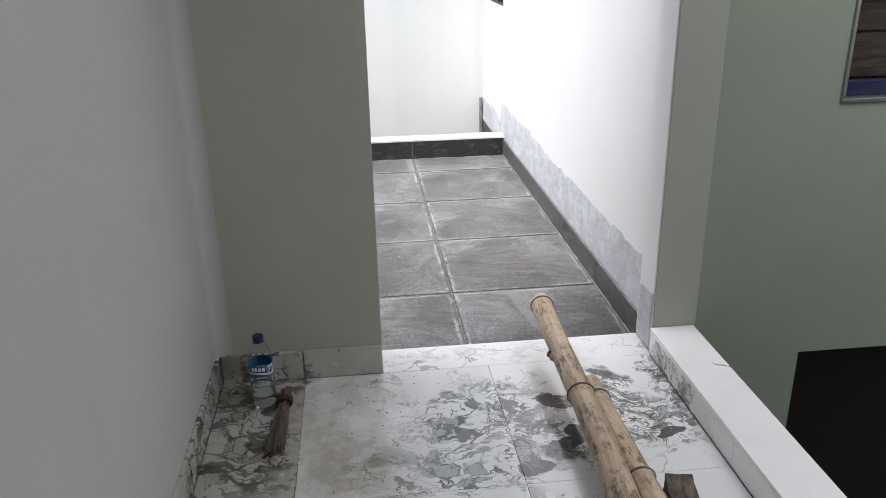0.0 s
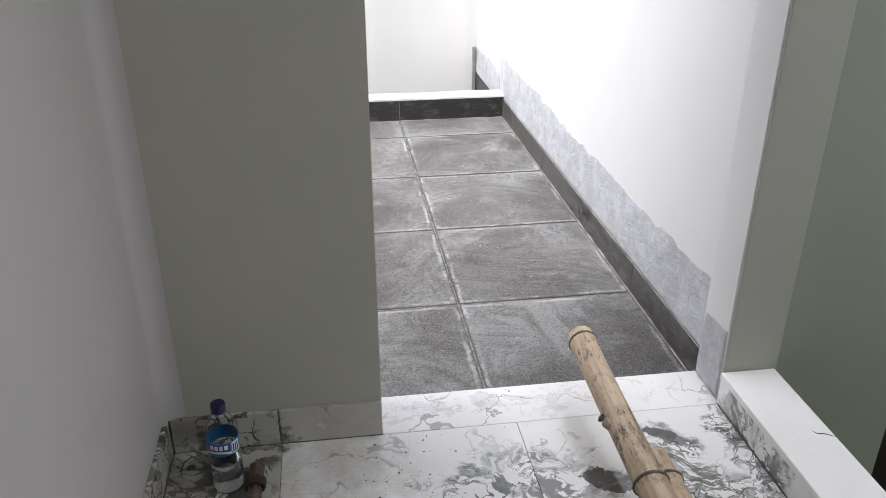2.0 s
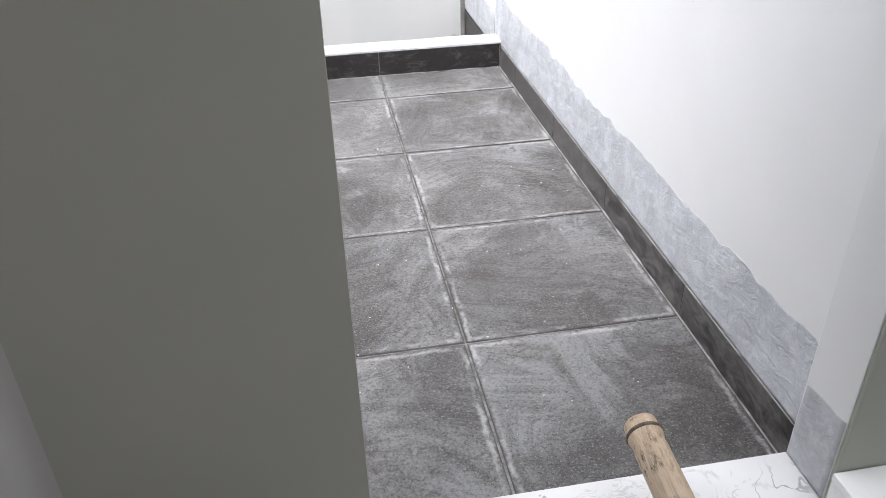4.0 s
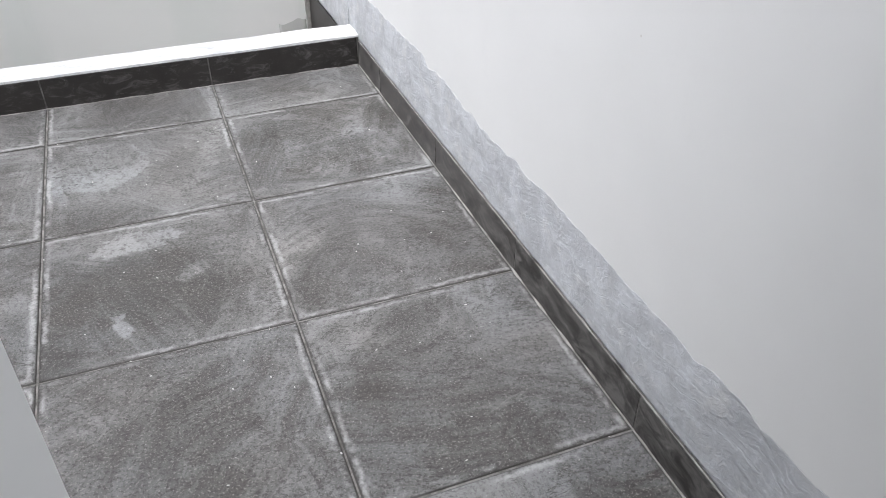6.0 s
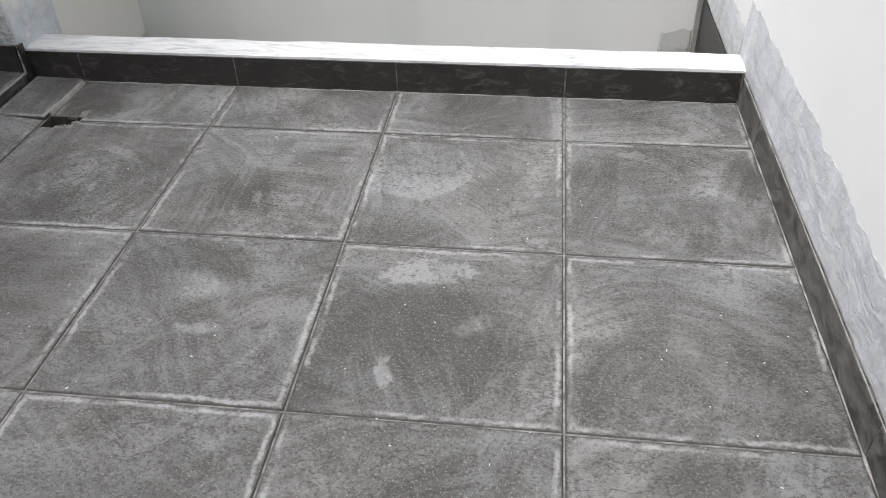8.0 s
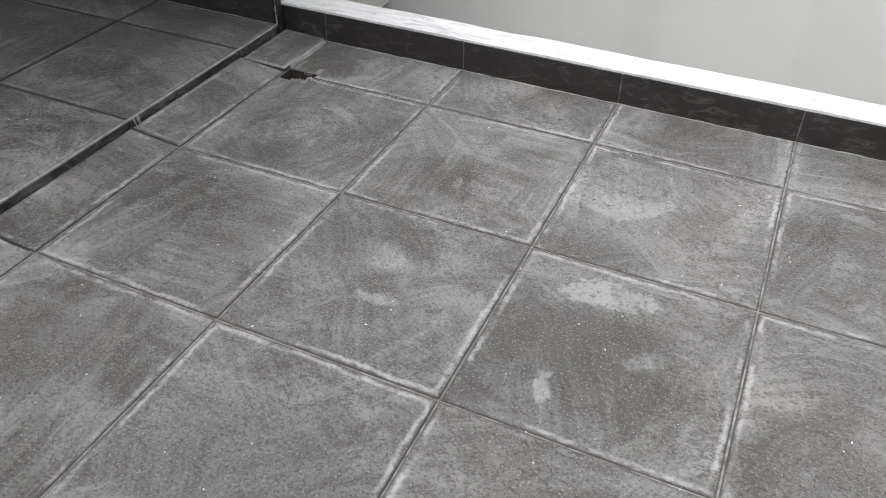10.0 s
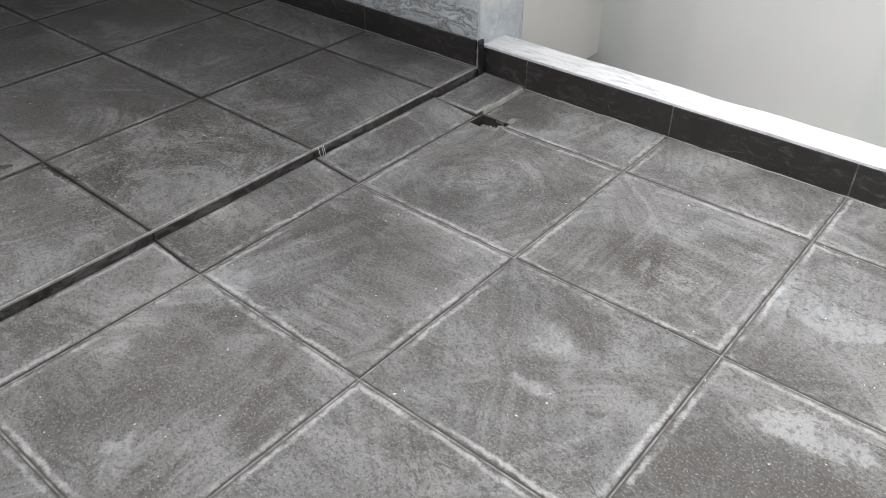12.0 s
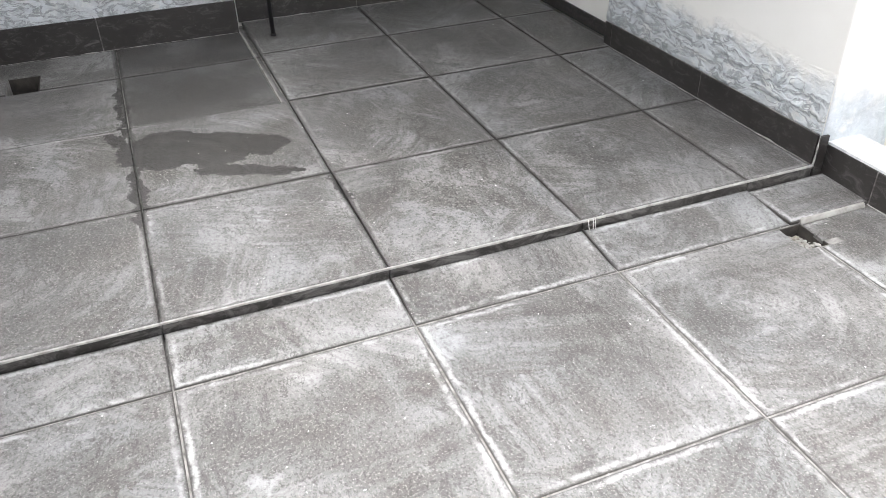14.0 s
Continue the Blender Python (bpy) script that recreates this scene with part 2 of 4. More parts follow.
    haze = n.math("ADD", haze, n.math("MULTIPLY", n.math("SUBTRACT", wipe_b, 0.5), 0.22))
    haze = n.math("ADD", haze, n.math("MULTIPLY", soft_edge, 0.09))
    haze = n.math("ADD", haze, pale)
    if raised:
        # film cut back on raised tiles, painting the shade there into their colour
        haze = n.math("MULTIPLY", haze, n.ramp(field, 0.42, 0.58, 0.42, 0.88))
    haze = n.math("MULTIPLY", haze, n.math("SUBTRACT", 1.0, dark), clamp=True)
    film = n.mix(n.noise(q, 2.5, 2), (0.315, 0.298, 0.278), (0.258, 0.275, 0.292))
    col = n.mix(haze, base, film)
    # sandy speckle, stronger where the film is thin
    speck = n.noise(p, 165, 3, 0.7)
    speck2 = n.noise(n.turn(p, 20, (1, 1.15, 1)), 105, 4, 0.78)
    light_grain = n.math("MULTIPLY", n.ramp(speck, 0.54, 0.64), n.math("SUBTRACT", 0.50, n.math("MULTIPLY", haze, 0.3)))
    dark_grain = n.math("MULTIPLY", n.ramp(speck2, 0.52, 0.59), n.math("SUBTRACT", 0.88, n.math("MULTIPLY", haze, 0.62)))
    grit = n.math("MULTIPLY", n.ramp(n.noise(qs, 48, 8, 0.82), 0.50, 0.62), n.ramp(n.noise(q, 3.6, 3), 0.34, 0.62, 0.16, 0.70))
    col = n.mix(grit, col, (0.052, 0.047, 0.042))
    col = n.mix(light_grain, col, (0.36, 0.345, 0.325))
    col = n.mix(dark_grain, col, (0.040, 0.037, 0.034))
    col = n.mix(n.math("MULTIPLY", trick, 0.75), col, (0.038, 0.034, 0.030))
    rim = n.math("MULTIPLY", n.ramp(dn, 0.000, 0.010, 1.0, 0.0), n.ramp(n.noise(q, 9, 3), 0.36, 0.56))
    col = n.mix(n.math("MULTIPLY", rim, 0.75), col, (0.035, 0.032, 0.029))
    col = n.mix(n.math("MULTIPLY", line, 0.48), col, (0.56, 0.555, 0.55))
    edge_gap = n.ramp(d, 0.0024, 0.0050, 0.50 if raised else 0.68, 0.0)
    col = n.mix(edge_gap, col, (0.040, 0.036, 0.032))
    if raised:
        col = n.mix(n.math("MULTIPLY", dirt, 0.5), col, (0.034, 0.030, 0.026))
    col = n.mix(n.math("MULTIPLY", crumbs, 0.6), col, (0.60, 0.59, 0.57))
    n.bump(n.math("ADD", n.math("MULTIPLY", grain, 0.5), n.math("ADD", n.math("MULTIPLY", speck2, 0.8), n.math("MULTIPLY", haze, 0.5))), 0.8, 0.0034)
    rough = n.math("ADD", 0.46, n.math("MULTIPLY", haze, 0.22))
    if raised:
        col = n.mix(n.math("MULTIPLY", wet, 0.94), col, (0.012, 0.010, 0.008))
        rough = n.math("SUBTRACT", rough, n.math("MULTIPLY", wet, 0.02))
    return n.done(col, rough, 0.0, 0.5)


def marble_material(name, low, high, vein=0.62, dark=(0.035, 0.037, 0.036), mid=(0.27, 0.295, 0.285), size=1.0):
    n = Net(name)
    p, r = n.position(), n.rand()
    q = n.vmath("ADD", p, n.join(n.math("MULTIPLY", r, 3.0), n.math("MULTIPLY", r, 5.0), 0.0))
    warp = n.vmath("SCALE", n.vmath("SUBTRACT", n.noise(q, 4.5, 3, 0.5, color=True), (0.5, 0.5, 0.5)), 0.30)
    curl = n.vmath("SCALE", n.vmath("SUBTRACT", n.noise(q, 15, 3, 0.55, color=True), (0.5, 0.5, 0.5)), 0.075)
    qw = n.vmath("ADD", n.vmath("ADD", q, warp), curl)
    # lone veins through the white
    thin = n.ramp(n.math("ABSOLUTE", n.math("SUBTRACT", n.noise(qw, 2.6, 4, 0.5, 0.5), 0.5)), 0.002, 0.009, 1.0, 0.0)
    thin = n.math("MULTIPLY", thin, n.ramp(n.noise(q, 3.1, 2), 0.44, 0.60))
    # where the stone is broken and veined
    pw = n.vmath("ADD", p, n.vmath("SCALE", n.vmath("SUBTRACT", n.noise(p, 7, 5, 0.65, color=True), (0.5, 0.5, 0.5)), 0.34))
    zone = None
    for x, y, rx, ry, deg, amount in VEINED:
        b = n.math("MULTIPLY", n.blot(pw, x, y, rx, ry, deg, 0.3), amount)
        zone = b if zone is None else n.math("MAXIMUM", zone, b)
    # grey fragments, dark strokes of uneven width, finer lines between them
    flow = n.turn(qw, -28, (size, 1.8 * size, size))
    frag, frag_b, _ = n.split(n.voronoi(flow, 9.0, output="Color"))
    swirl = n.noise(flow, 4.2, 3, 0.5, 1.6)
    swirl_b = n.noise(flow, 8.5, 3, 0.55, 1.2)
    press = n.ramp(n.noise(q, 10.0, 3), 0.36, 0.66, 0.28, 2.4)
    ink = n.ramp(n.math("MULTIPLY", n.math("ABSOLUTE", n.math("SUBTRACT", swirl, 0.50)), press), 0.016, 0.040, 1.0, 0.0)
    ink_b = n.ramp(n.math("MULTIPLY", n.math("ABSOLUTE", n.math("SUBTRACT", swirl_b, 0.52)), press), 0.012, 0.032, 1.0, 0.0)
    seam = n.ramp(n.math("MULTIPLY", n.voronoi(flow, 15.0, "DISTANCE_TO_EDGE"), press), 0.010, 0.060, 1.0, 0.0)
    some = n.ramp(n.noise(q, 7.0, 3), 0.43, 0.50)
    ink = n.math("MAXIMUM", n.math("MULTIPLY", ink, n.ramp(frag_b, 0.0, 1.0, 0.65, 1.0)), n.math("MULTIPLY", n.math("MAXIMUM", ink_b, seam), n.math("MULTIPLY", some, 0.85)))
    grey = n.math("MULTIPLY", n.ramp(frag, 0.52, 0.58), n.ramp(swirl_b, 0.42, 0.54, 0.1, 1.0))
    slabs = None
    ps = n.vmath("ADD", p, n.vmath("SCALE", n.vmath("SUBTRACT", n.noise(p, 17, 3, 0.6, color=True), (0.5, 0.5, 0.5)), 0.075))
    for x, y, rx, ry, deg in SLATE:
        b = n.blot(ps, x, y, rx, ry, deg, 0.06)
        slabs = b if slabs is None else n.math("MAXIMUM", slabs, b)
    white = n.mix(n.noise(qw, 2.0, 4), low, high)
    col = n.mix(n.math("MULTIPLY", thin, vein), white, (0.16, 0.16, 0.155))
    col = n.mix(n.math("MULTIPLY", n.math("MULTIPLY", grey, zone), 0.75), col, mid)
    col = n.mix(n.math("MULTIPLY", n.math("MULTIPLY", ink, zone), 0.92), col, dark)
    slate = n.mix(n.noise(p, 60, 3), (0.030, 0.030, 0.032), (0.085, 0.085, 0.09))
    slate = n.mix(n.math("MULTIPLY", ink_b, 0.5), slate, (0.30, 0.31, 0.31))
    col = n.mix(n.math("MULTIPLY", slabs, 0.95), col, slate)
    # dust and dried mud; the blot also paints in the door wall's shade
    veil = n.math("MULTIPLY", n.ramp(n.noise(p, 7, 6, 0.7), 0.30, 0.65), n.math("ADD", 0.06, n.blot(pw, -0.16, 1.98, 0.24, 0.45, 0, 0.7)))
    col = n.mix(n.math("MULTIPLY", veil, 0.8), col, (0.36, 0.325, 0.265))
    specks = n.math("MULTIPLY", n.ramp(n.voronoi(p, 60), 0.03, 0.10, 1.0, 0.0), n.ramp(n.noise(p, 9, 2), 0.56, 0.64))
    col = n.mix(n.math("MULTIPLY", specks, 0.6), col, (0.10, 0.085, 0.07))
    rough = n.math("ADD", 0.055, n.math("ADD", n.math("MULTIPLY", veil, 0.4), n.ramp(n.noise(p, 5, 4), 0.4, 0.8, 0.0, 0.08)))
    n.bump(n.noise(p, 30, 3), 0.03, 0.001)
    n.bsdf.inputs["IOR"].default_value = 1.95
    return n.done(col, rough, 0.0, 0.5)


VEINED = [
    (0.175, 2.057, 0.3, 0.15, 10, 1.0), (0.554, 2.127, 0.14, 0.16, 0, 1.0), (0.35, 1.887, 0.2, 0.12, 30, 1.0),
    (0.68, 1.947, 0.13, 0.15, 20, 1.0), (0.058, 1.807, 0.26, 0.13, 0, 1.0), (-0.486, 2.037, 0.18, 0.34, 0, 1.0),
    (0.194, 2.407, 0.6, 0.05, 0, 0.25), (-0.467, 2.277, 0.16, 0.1, 0, 1.0), (0.292, 1.437, 0.5, 0.16, 0, 0.8),
    (0.807, 2.147, 0.06, 0.17, 0, 1.0), (-0.097, 1.487, 0.3, 0.2, 0, 0.8),
]
SLATE = [(0.405, 2.085, 0.060, 0.034, -30), (0.395, 1.870, 0.075, 0.030, 35), (0.285, 1.790, 0.045, 0.036, 10), (0.44, 1.93, 0.035, 0.03, 0), (0.600, 2.215, 0.050, 0.022, -40), (0.690, 1.885, 0.055, 0.016, 25)]


def paint_material(name, low, high, rough=0.62, streak=0.0):
    n = Net(name)
    p = n.position()
    big = n.noise(p, 0.9, 4, 0.6)
    roll = n.noise(p, 160, 3, 0.6)
    scuff = n.ramp(n.noise(n.turn(p, 0, (1, 1, 0.3)), 5, 6, 0.7), 0.60, 0.80)
    col = n.mix(n.ramp(big, 0.35, 0.65), low, high)
    col = n.mix(n.math("MULTIPLY", scuff, 0.12), col, tuple(c * 0.75 for c in low))
    dots = n.math("MULTIPLY", n.ramp(n.voronoi(p, 14), 0.02, 0.05, 1.0, 0.0), n.ramp(n.noise(p, 3, 1), 0.60, 0.66))
    col = n.mix(n.math("MULTIPLY", dots, 0.35), col, (0.35, 0.30, 0.25))
    if streak:
        bands = n.ramp(n.noise(n.turn(p, 0, (2.4, 2.4, 0.0)), 1.0, 1), 0.44, 0.56)
        col = n.mix(n.math("MULTIPLY", bands, streak), col, (0.63, 0.68, 0.65))
    n.bump(n.math("ADD", n.math("MULTIPLY", roll, 0.4), n.noise(p, 26, 4)), 0.12, 0.0015)
    return n.done(col, rough)


def skim_material(name, tone, ridge_scale, wall, relief, groove_shade_amount, fade=(0.52, 0.92, 1.1)):
    n = Net(name)
    p = n.position()
    warp = n.vmath("SCALE", n.vmath("SUBTRACT", n.noise(p, 7, 4, 0.6, color=True), (0.5, 0.5, 0.5)), 0.10)
    pw = n.vmath("ADD", p, warp)
    cloud = n.ramp(n.noise(pw, 6, 6, 0.65, 0.8), 0.34, 0.68)
    ridges = n.noise(n.turn(pw, 0, (1, 1, 3.0)), ridge_scale, 4, 0.55, 1.2)
    groove_shade = n.ramp(n.math("ABSOLUTE", n.math("SUBTRACT", ridges, 0.5)), 0.0, 0.07, 1.0, 0.0)
    col = n.mix(cloud, tuple(c * 0.74 for c in tone), tone)
    col = n.mix(n.ramp(n.noise(p, 40, 4, 0.7), 0.5, 0.75, 0.0, 0.4), col, tuple(min(0.85, c * 1.3) for c in tone))
    col = n.mix(n.ramp(n.noise(p, 11, 5, 0.7), 0.52, 0.66, 0.0, 0.5), col, wall)
    # shade in the grooves between ridges, painted darker into the coat
    col = n.mix(n.math("MULTIPLY", groove_shade, groove_shade_amount), col, tuple(c * 0.42 for c in tone))
    _, v, _ = n.split(n.uv("coat"))
    thin = n.math("ADD", v, n.math("MULTIPLY", n.math("SUBTRACT", n.noise(n.turn(p, 0, (1, 1, 1.6)), 9, 6, 0.7), 0.5), fade[2]))
    thin = n.ramp(thin, fade[0], fade[1])
    col = n.mix(thin, col, wall)
    n.bump(n.math("MULTIPLY", n.math("ADD", ridges, n.math("MULTIPLY", n.noise(p, 90, 4), 0.12)), n.math("SUBTRACT", 1.0, n.math("MULTIPLY", thin, 0.8))), 0.8, relief)
    return n.done(col, 0.75)


def dark_tile_material(name="charcoal skirting tile", veil=0.42, low=0.50):
    n = Net(name)
    p, r = n.position(), n.rand()
    q = n.vmath("ADD", p, n.join(n.math("MULTIPLY", r, 13.0), n.math("MULTIPLY", r, 7.0), 0.0))
    col = n.mix(n.noise(q, 9, 6, 0.65, 1.0), (0.012, 0.011, 0.0105), (0.042, 0.037, 0.034))
    film = n.ramp(n.noise(n.turn(q, 25, (3, 3, 7)), 4, 7, 0.75, 1.2), low, low + 0.24)
    col = n.mix(n.math("MULTIPLY", film, veil), col, (0.25, 0.24, 0.23))
    drops = n.math("MULTIPLY", n.ramp(n.voronoi(q, 48), 0.04, 0.10, 1.0, 0.0), n.ramp(n.noise(q, 11, 2), 0.58, 0.68))
    col = n.mix(n.math("MULTIPLY", drops, 0.55), col, (0.55, 0.54, 0.52))
    n.bump(n.noise(p, 220, 3), 0.2, 0.001)
    return n.done(col, n.ramp(film, 0, 1, 0.42, 0.75))


def plain(name, low, high, scale, rough=0.6, metallic=0.0, bump=0.2, depth=0.001, stretch=(1, 1, 1)):
    n = Net(name)
    p = n.turn(n.local(), 0, stretch)
    f = n.noise(p, scale, 6, 0.65, 0.5)
    n.bump(n.noise(p, scale * 3, 4), bump, depth)
    return n.done(n.mix(n.ramp(f, 0.3, 0.7), low, high), n.ramp(f, 0.2, 0.8, rough * 0.85, min(1, rough * 1.12)), metallic)


def curb_top_material():
    n = Net("white cement curb top")
    p = n.position()
    s = n.noise(n.turn(p, 0, (2, 9, 1)), 3, 6, 0.7, 1.0)
    col = n.mix(n.ramp(s, 0.42, 0.72), (0.66, 0.66, 0.66), (0.40, 0.41, 0.43))
    n.bump(n.noise(p, 45, 5, 0.7), 0.3, 0.003)
    return n.done(col, 0.7)


def bamboo_material():
    n = Net("weathered yellow bamboo")
    p = n.local()
    x, y, z = n.split(p)
    streak = n.noise(n.turn(p, 0, (60, 60, 3)), 1, 5, 0.6)
    blotch = n.ramp(n.noise(p, 9, 6, 0.7, 1.0), 0.46, 0.74)
    mould = n.math("MULTIPLY", n.ramp(n.noise(n.turn(p, 0, (70, 70, 22)), 1, 7, 0.8), 0.47, 0.60), n.ramp(n.noise(p, 9, 4, 0.7), 0.40, 0.56))
    line = n.math("MULTIPLY", n.ramp(n.noise(n.turn(p, 0, (90, 90, 2.0)), 1, 3, 0.6), 0.60, 0.68), n.ramp(n.noise(p, 5, 2), 0.44, 0.6))
    dots = n.math("MULTIPLY", n.ramp(n.voronoi(n.turn(p, 0, (1, 1, 0.6)), 95), 0.08, 0.2, 1.0, 0.0), n.ramp(n.noise(p, 18, 3), 0.48, 0.62))
    col = n.mix(n.ramp(streak, 0.3, 0.7), (0.42, 0.30, 0.195), (0.66, 0.53, 0.385))
    col = n.mix(n.math("MULTIPLY", blotch, 0.65), col, (0.24, 0.155, 0.09))
    col = n.mix(n.math("MULTIPLY", n.math("MAXIMUM", mould, n.math("MAXIMUM", n.math("MULTIPLY", line, 0.8), dots)), 0.85), col, (0.045, 0.030, 0.020))
    n.bump(n.math("ADD", streak, n.noise(p, 120, 3)), 0.3, 0.0015)
    return n.done(col, 0.55)


M_TILE = floor_tile_material()
M_TILE_UP = floor_tile_material(True)
M_MARBLE = marble_material("polished white marble with dark veins", (0.80, 0.795, 0.78), (0.87, 0.87, 0.865))
M_MARBLE_GREY = marble_material("polished grey brown marble with bold veins", (0.40, 0.39, 0.35), (0.50, 0.49, 0.45), 0.9, (0.018, 0.015, 0.011), (0.20, 0.18, 0.145), 0.6)
M_DARK = dark_tile_material()
M_RISER = dark_tile_material("charcoal tile with cement film", 0.55, 0.42)
M_FILMED = dark_tile_material("charcoal tile with a thin cement film", 0.55, 0.38)
M_WHITE = paint_material("white wall paint", (0.765, 0.765, 0.76), (0.805, 0.805, 0.80))
M_BACK = paint_material("off white wall paint with faint bands", (0.76, 0.765, 0.745), (0.81, 0.805, 0.785), 0.62, 0.30)
M_CREAM = paint_material("cream wall paint", (0.73, 0.715, 0.675), (0.80, 0.785, 0.75))
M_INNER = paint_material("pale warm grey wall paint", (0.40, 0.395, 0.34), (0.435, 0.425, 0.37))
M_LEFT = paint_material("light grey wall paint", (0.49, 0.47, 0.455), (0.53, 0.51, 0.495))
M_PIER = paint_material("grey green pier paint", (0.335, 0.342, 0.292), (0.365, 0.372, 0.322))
M_GREEN = paint_material("sage green wall paint", (0.245, 0.274, 0.220), (0.272, 0.302, 0.245))
M_SKIM = skim_material("bluish grey skim coat", (0.595, 0.61, 0.64), 15, (0.655, 0.655, 0.65), 0.006, 0.12, (0.985, 1.0, 0.02))
M_SKIM_ROUGH = skim_material("rough pale grey cement coat", (0.66, 0.69, 0.71), 8.0, (0.76, 0.745, 0.71), 0.032, 0.85, (0.58, 1.0, 0.8))
M_SKIM_SOFT = skim_material("thin bluish skim coat", (0.64, 0.68, 0.72), 15, (0.77, 0.755, 0.72), 0.005, 0.1, (0.5, 0.95, 0.7))
M_CURB = curb_top_material()
M_PATCH = skim_material("bare grey cement patch", (0.30, 0.30, 0.29), 15, (0.55, 0.55, 0.53), 0.008, 0.1)
M_GROUT = plain("grey joint mortar", (0.09, 0.085, 0.078), (0.30, 0.29, 0.275), 22, 0.9)
M_GROUT_PALE = plain("brown marble joint filler", (0.16, 0.145, 0.125), (0.30, 0.28, 0.25), 30, 0.8)
M_JOINT = plain("grey skirting joint", (0.07, 0.066, 0.06), (0.22, 0.21, 0.20), 40, 0.85)
M_NOSE = plain("pale cement edge", (0.22, 0.215, 0.20), (0.42, 0.41, 0.39), 24, 0.85)
M_CEMENT = plain("bare cement", (0.20, 0.19, 0.175), (0.36, 0.35, 0.33), 18, 0.9, bump=0.5, depth=0.004)
M_HOLE = plain("dusty rubble", (0.03, 0.027, 0.019), (0.34, 0.31, 0.27), 40, 0.8, bump=0.6, depth=0.006)
M_PIT = plain("dark cement with drain shade", (0.020, 0.017, 0.014), (0.060, 0.052, 0.045), 25, 0.8)
M_SILL = plain("white stone ledge", (0.80, 0.79, 0.775), (0.86, 0.855, 0.845), 4, 0.22, bump=0.03)
M_CEIL = plain("white ceiling paint", (0.72, 0.72, 0.71), (0.78, 0.78, 0.77), 3, 0.8)
M_BLACK = plain("black painted iron", (0.010, 0.010, 0.011), (0.028, 0.026, 0.027), 30, 0.45)
M_OPENING = plain("near-black brown for the unlit opening", (0.004, 0.0025, 0.002), (0.010, 0.006, 0.005), 5, 0.4, stretch=(1, 1, 8))
M_ALU = plain("brushed aluminium", (0.30, 0.31, 0.30), (0.42, 0.43, 0.42), 20, 0.4, 1.0)
M_BLUE = plain("navy blue paint", (0.006, 0.008, 0.040), (0.010, 0.014, 0.060), 12, 0.45)
M_PLANK = plain("weathered brown board", (0.014, 0.010, 0.008), (0.085, 0.064, 0.052), 3, 0.8, bump=0.5, depth=0.004, stretch=(1.2, 1, 14))
M_BAMBOO = bamboo_material()
M_CUT = plain("pale cut bamboo end", (0.42, 0.33, 0.21), (0.55, 0.45, 0.31), 40, 0.7)
M_BLOCK = plain("blackened old timber", (0.012, 0.010, 0.008), (0.20, 0.155, 0.115), 30, 0.85, bump=1.0, depth=0.012, stretch=(1, 0.35, 1))
M_STICK = plain("dark brown stick", (0.045, 0.033, 0.026), (0.17, 0.13, 0.10), 60, 0.7)
M_CORD = plain("dark red brown cord", (0.030, 0.014, 0.011), (0.055, 0.026, 0.020), 60, 0.8)
M_CAP = plain("navy plastic cap", (0.010, 0.010, 0.055), (0.014, 0.014, 0.075), 20, 0.35)
M_LABEL = plain("blue printed label", (0.02, 0.13, 0.30), (0.03, 0.18, 0.38), 12, 0.4)
M_LABEL_DARK = plain("navy print", (0.012, 0.03, 0.13), (0.016, 0.04, 0.16), 12, 0.4)
M_LABEL_WHITE = plain("white print", (0.72, 0.74, 0.77), (0.78, 0.80, 0.82), 12, 0.4)
M_GRIT = plain("pale cement grit", (0.45, 0.44, 0.42), (0.66, 0.65, 0.63), 60, 0.9)
M_CRUMB = plain("brown plaster crumb", (0.05, 0.04, 0.03), (0.25, 0.21, 0.17), 30, 0.9)


def clear_material(name, tint, ior, rough):
    m = bpy.data.materials.new(name)
    m.use_nodes = True
    b = m.node_tree.nodes["Principled BSDF"]
    b.inputs["Base Color"].default_value = (*tint, 1)
    b.inputs["Transmission Weight"].default_value = 1.0
    b.inputs["IOR"].default_value = ior
    b.inputs["Roughness"].default_value = rough
    return m


M_PET = clear_material("clear bottle plastic", (0.92, 0.96, 0.975), 1.12, 0.05)
M_WATER = clear_material("water", (0.985, 0.995, 1.0), 1.33, 0.0)
M_GLASS = clear_material("window glass", (0.95, 0.97, 0.96), 1.05, 0.02)


# ---- mesh helpers ----
def part(name, bm, material, parent=None, label="", smooth=False):
    """Links a bmesh as one mesh object, under a thing where one is given."""
    me = bpy.data.meshes.new(name)
    bmesh.ops.recalc_face_normals(bm, faces=bm.faces)
    bm.to_mesh(me)
    bm.free()
    me.materials.append(material)
    for poly in me.polygons:
        poly.use_smooth = smooth
    ob = new(name, me)
    ob.parent = parent
    return tagged(ob, label)


def add_box(bm, x0, x1, y0, y1, z0, z1, bevel=0.0):
    m = Matrix.LocRotScale(((x0 + x1) / 2, (y0 + y1) / 2, (z0 + z1) / 2), None, (x1 - x0, y1 - y0, z1 - z0))
    verts = bmesh.ops.create_cube(bm, size=1, matrix=m)["verts"]
    if bevel:
        edges = list({e for v in verts for e in v.link_edges})
        bmesh.ops.bevel(bm, geom=edges, offset=bevel, segments=2, profile=0.5, affect="EDGES")


def setting(name, boxes, material, label, category="wall", bevel=0.0):
    bm = bmesh.new()
    for b in boxes:
        add_box(bm, *b, bevel)
    return tagged(part(name, bm, material), label, category, kind="structure")


def empty(name, x, y, z, label, category, group="", kind=""):
    ob = new(name)
    ob.location = (x, y, z)
    return tagged(ob, label, category, group, kind)


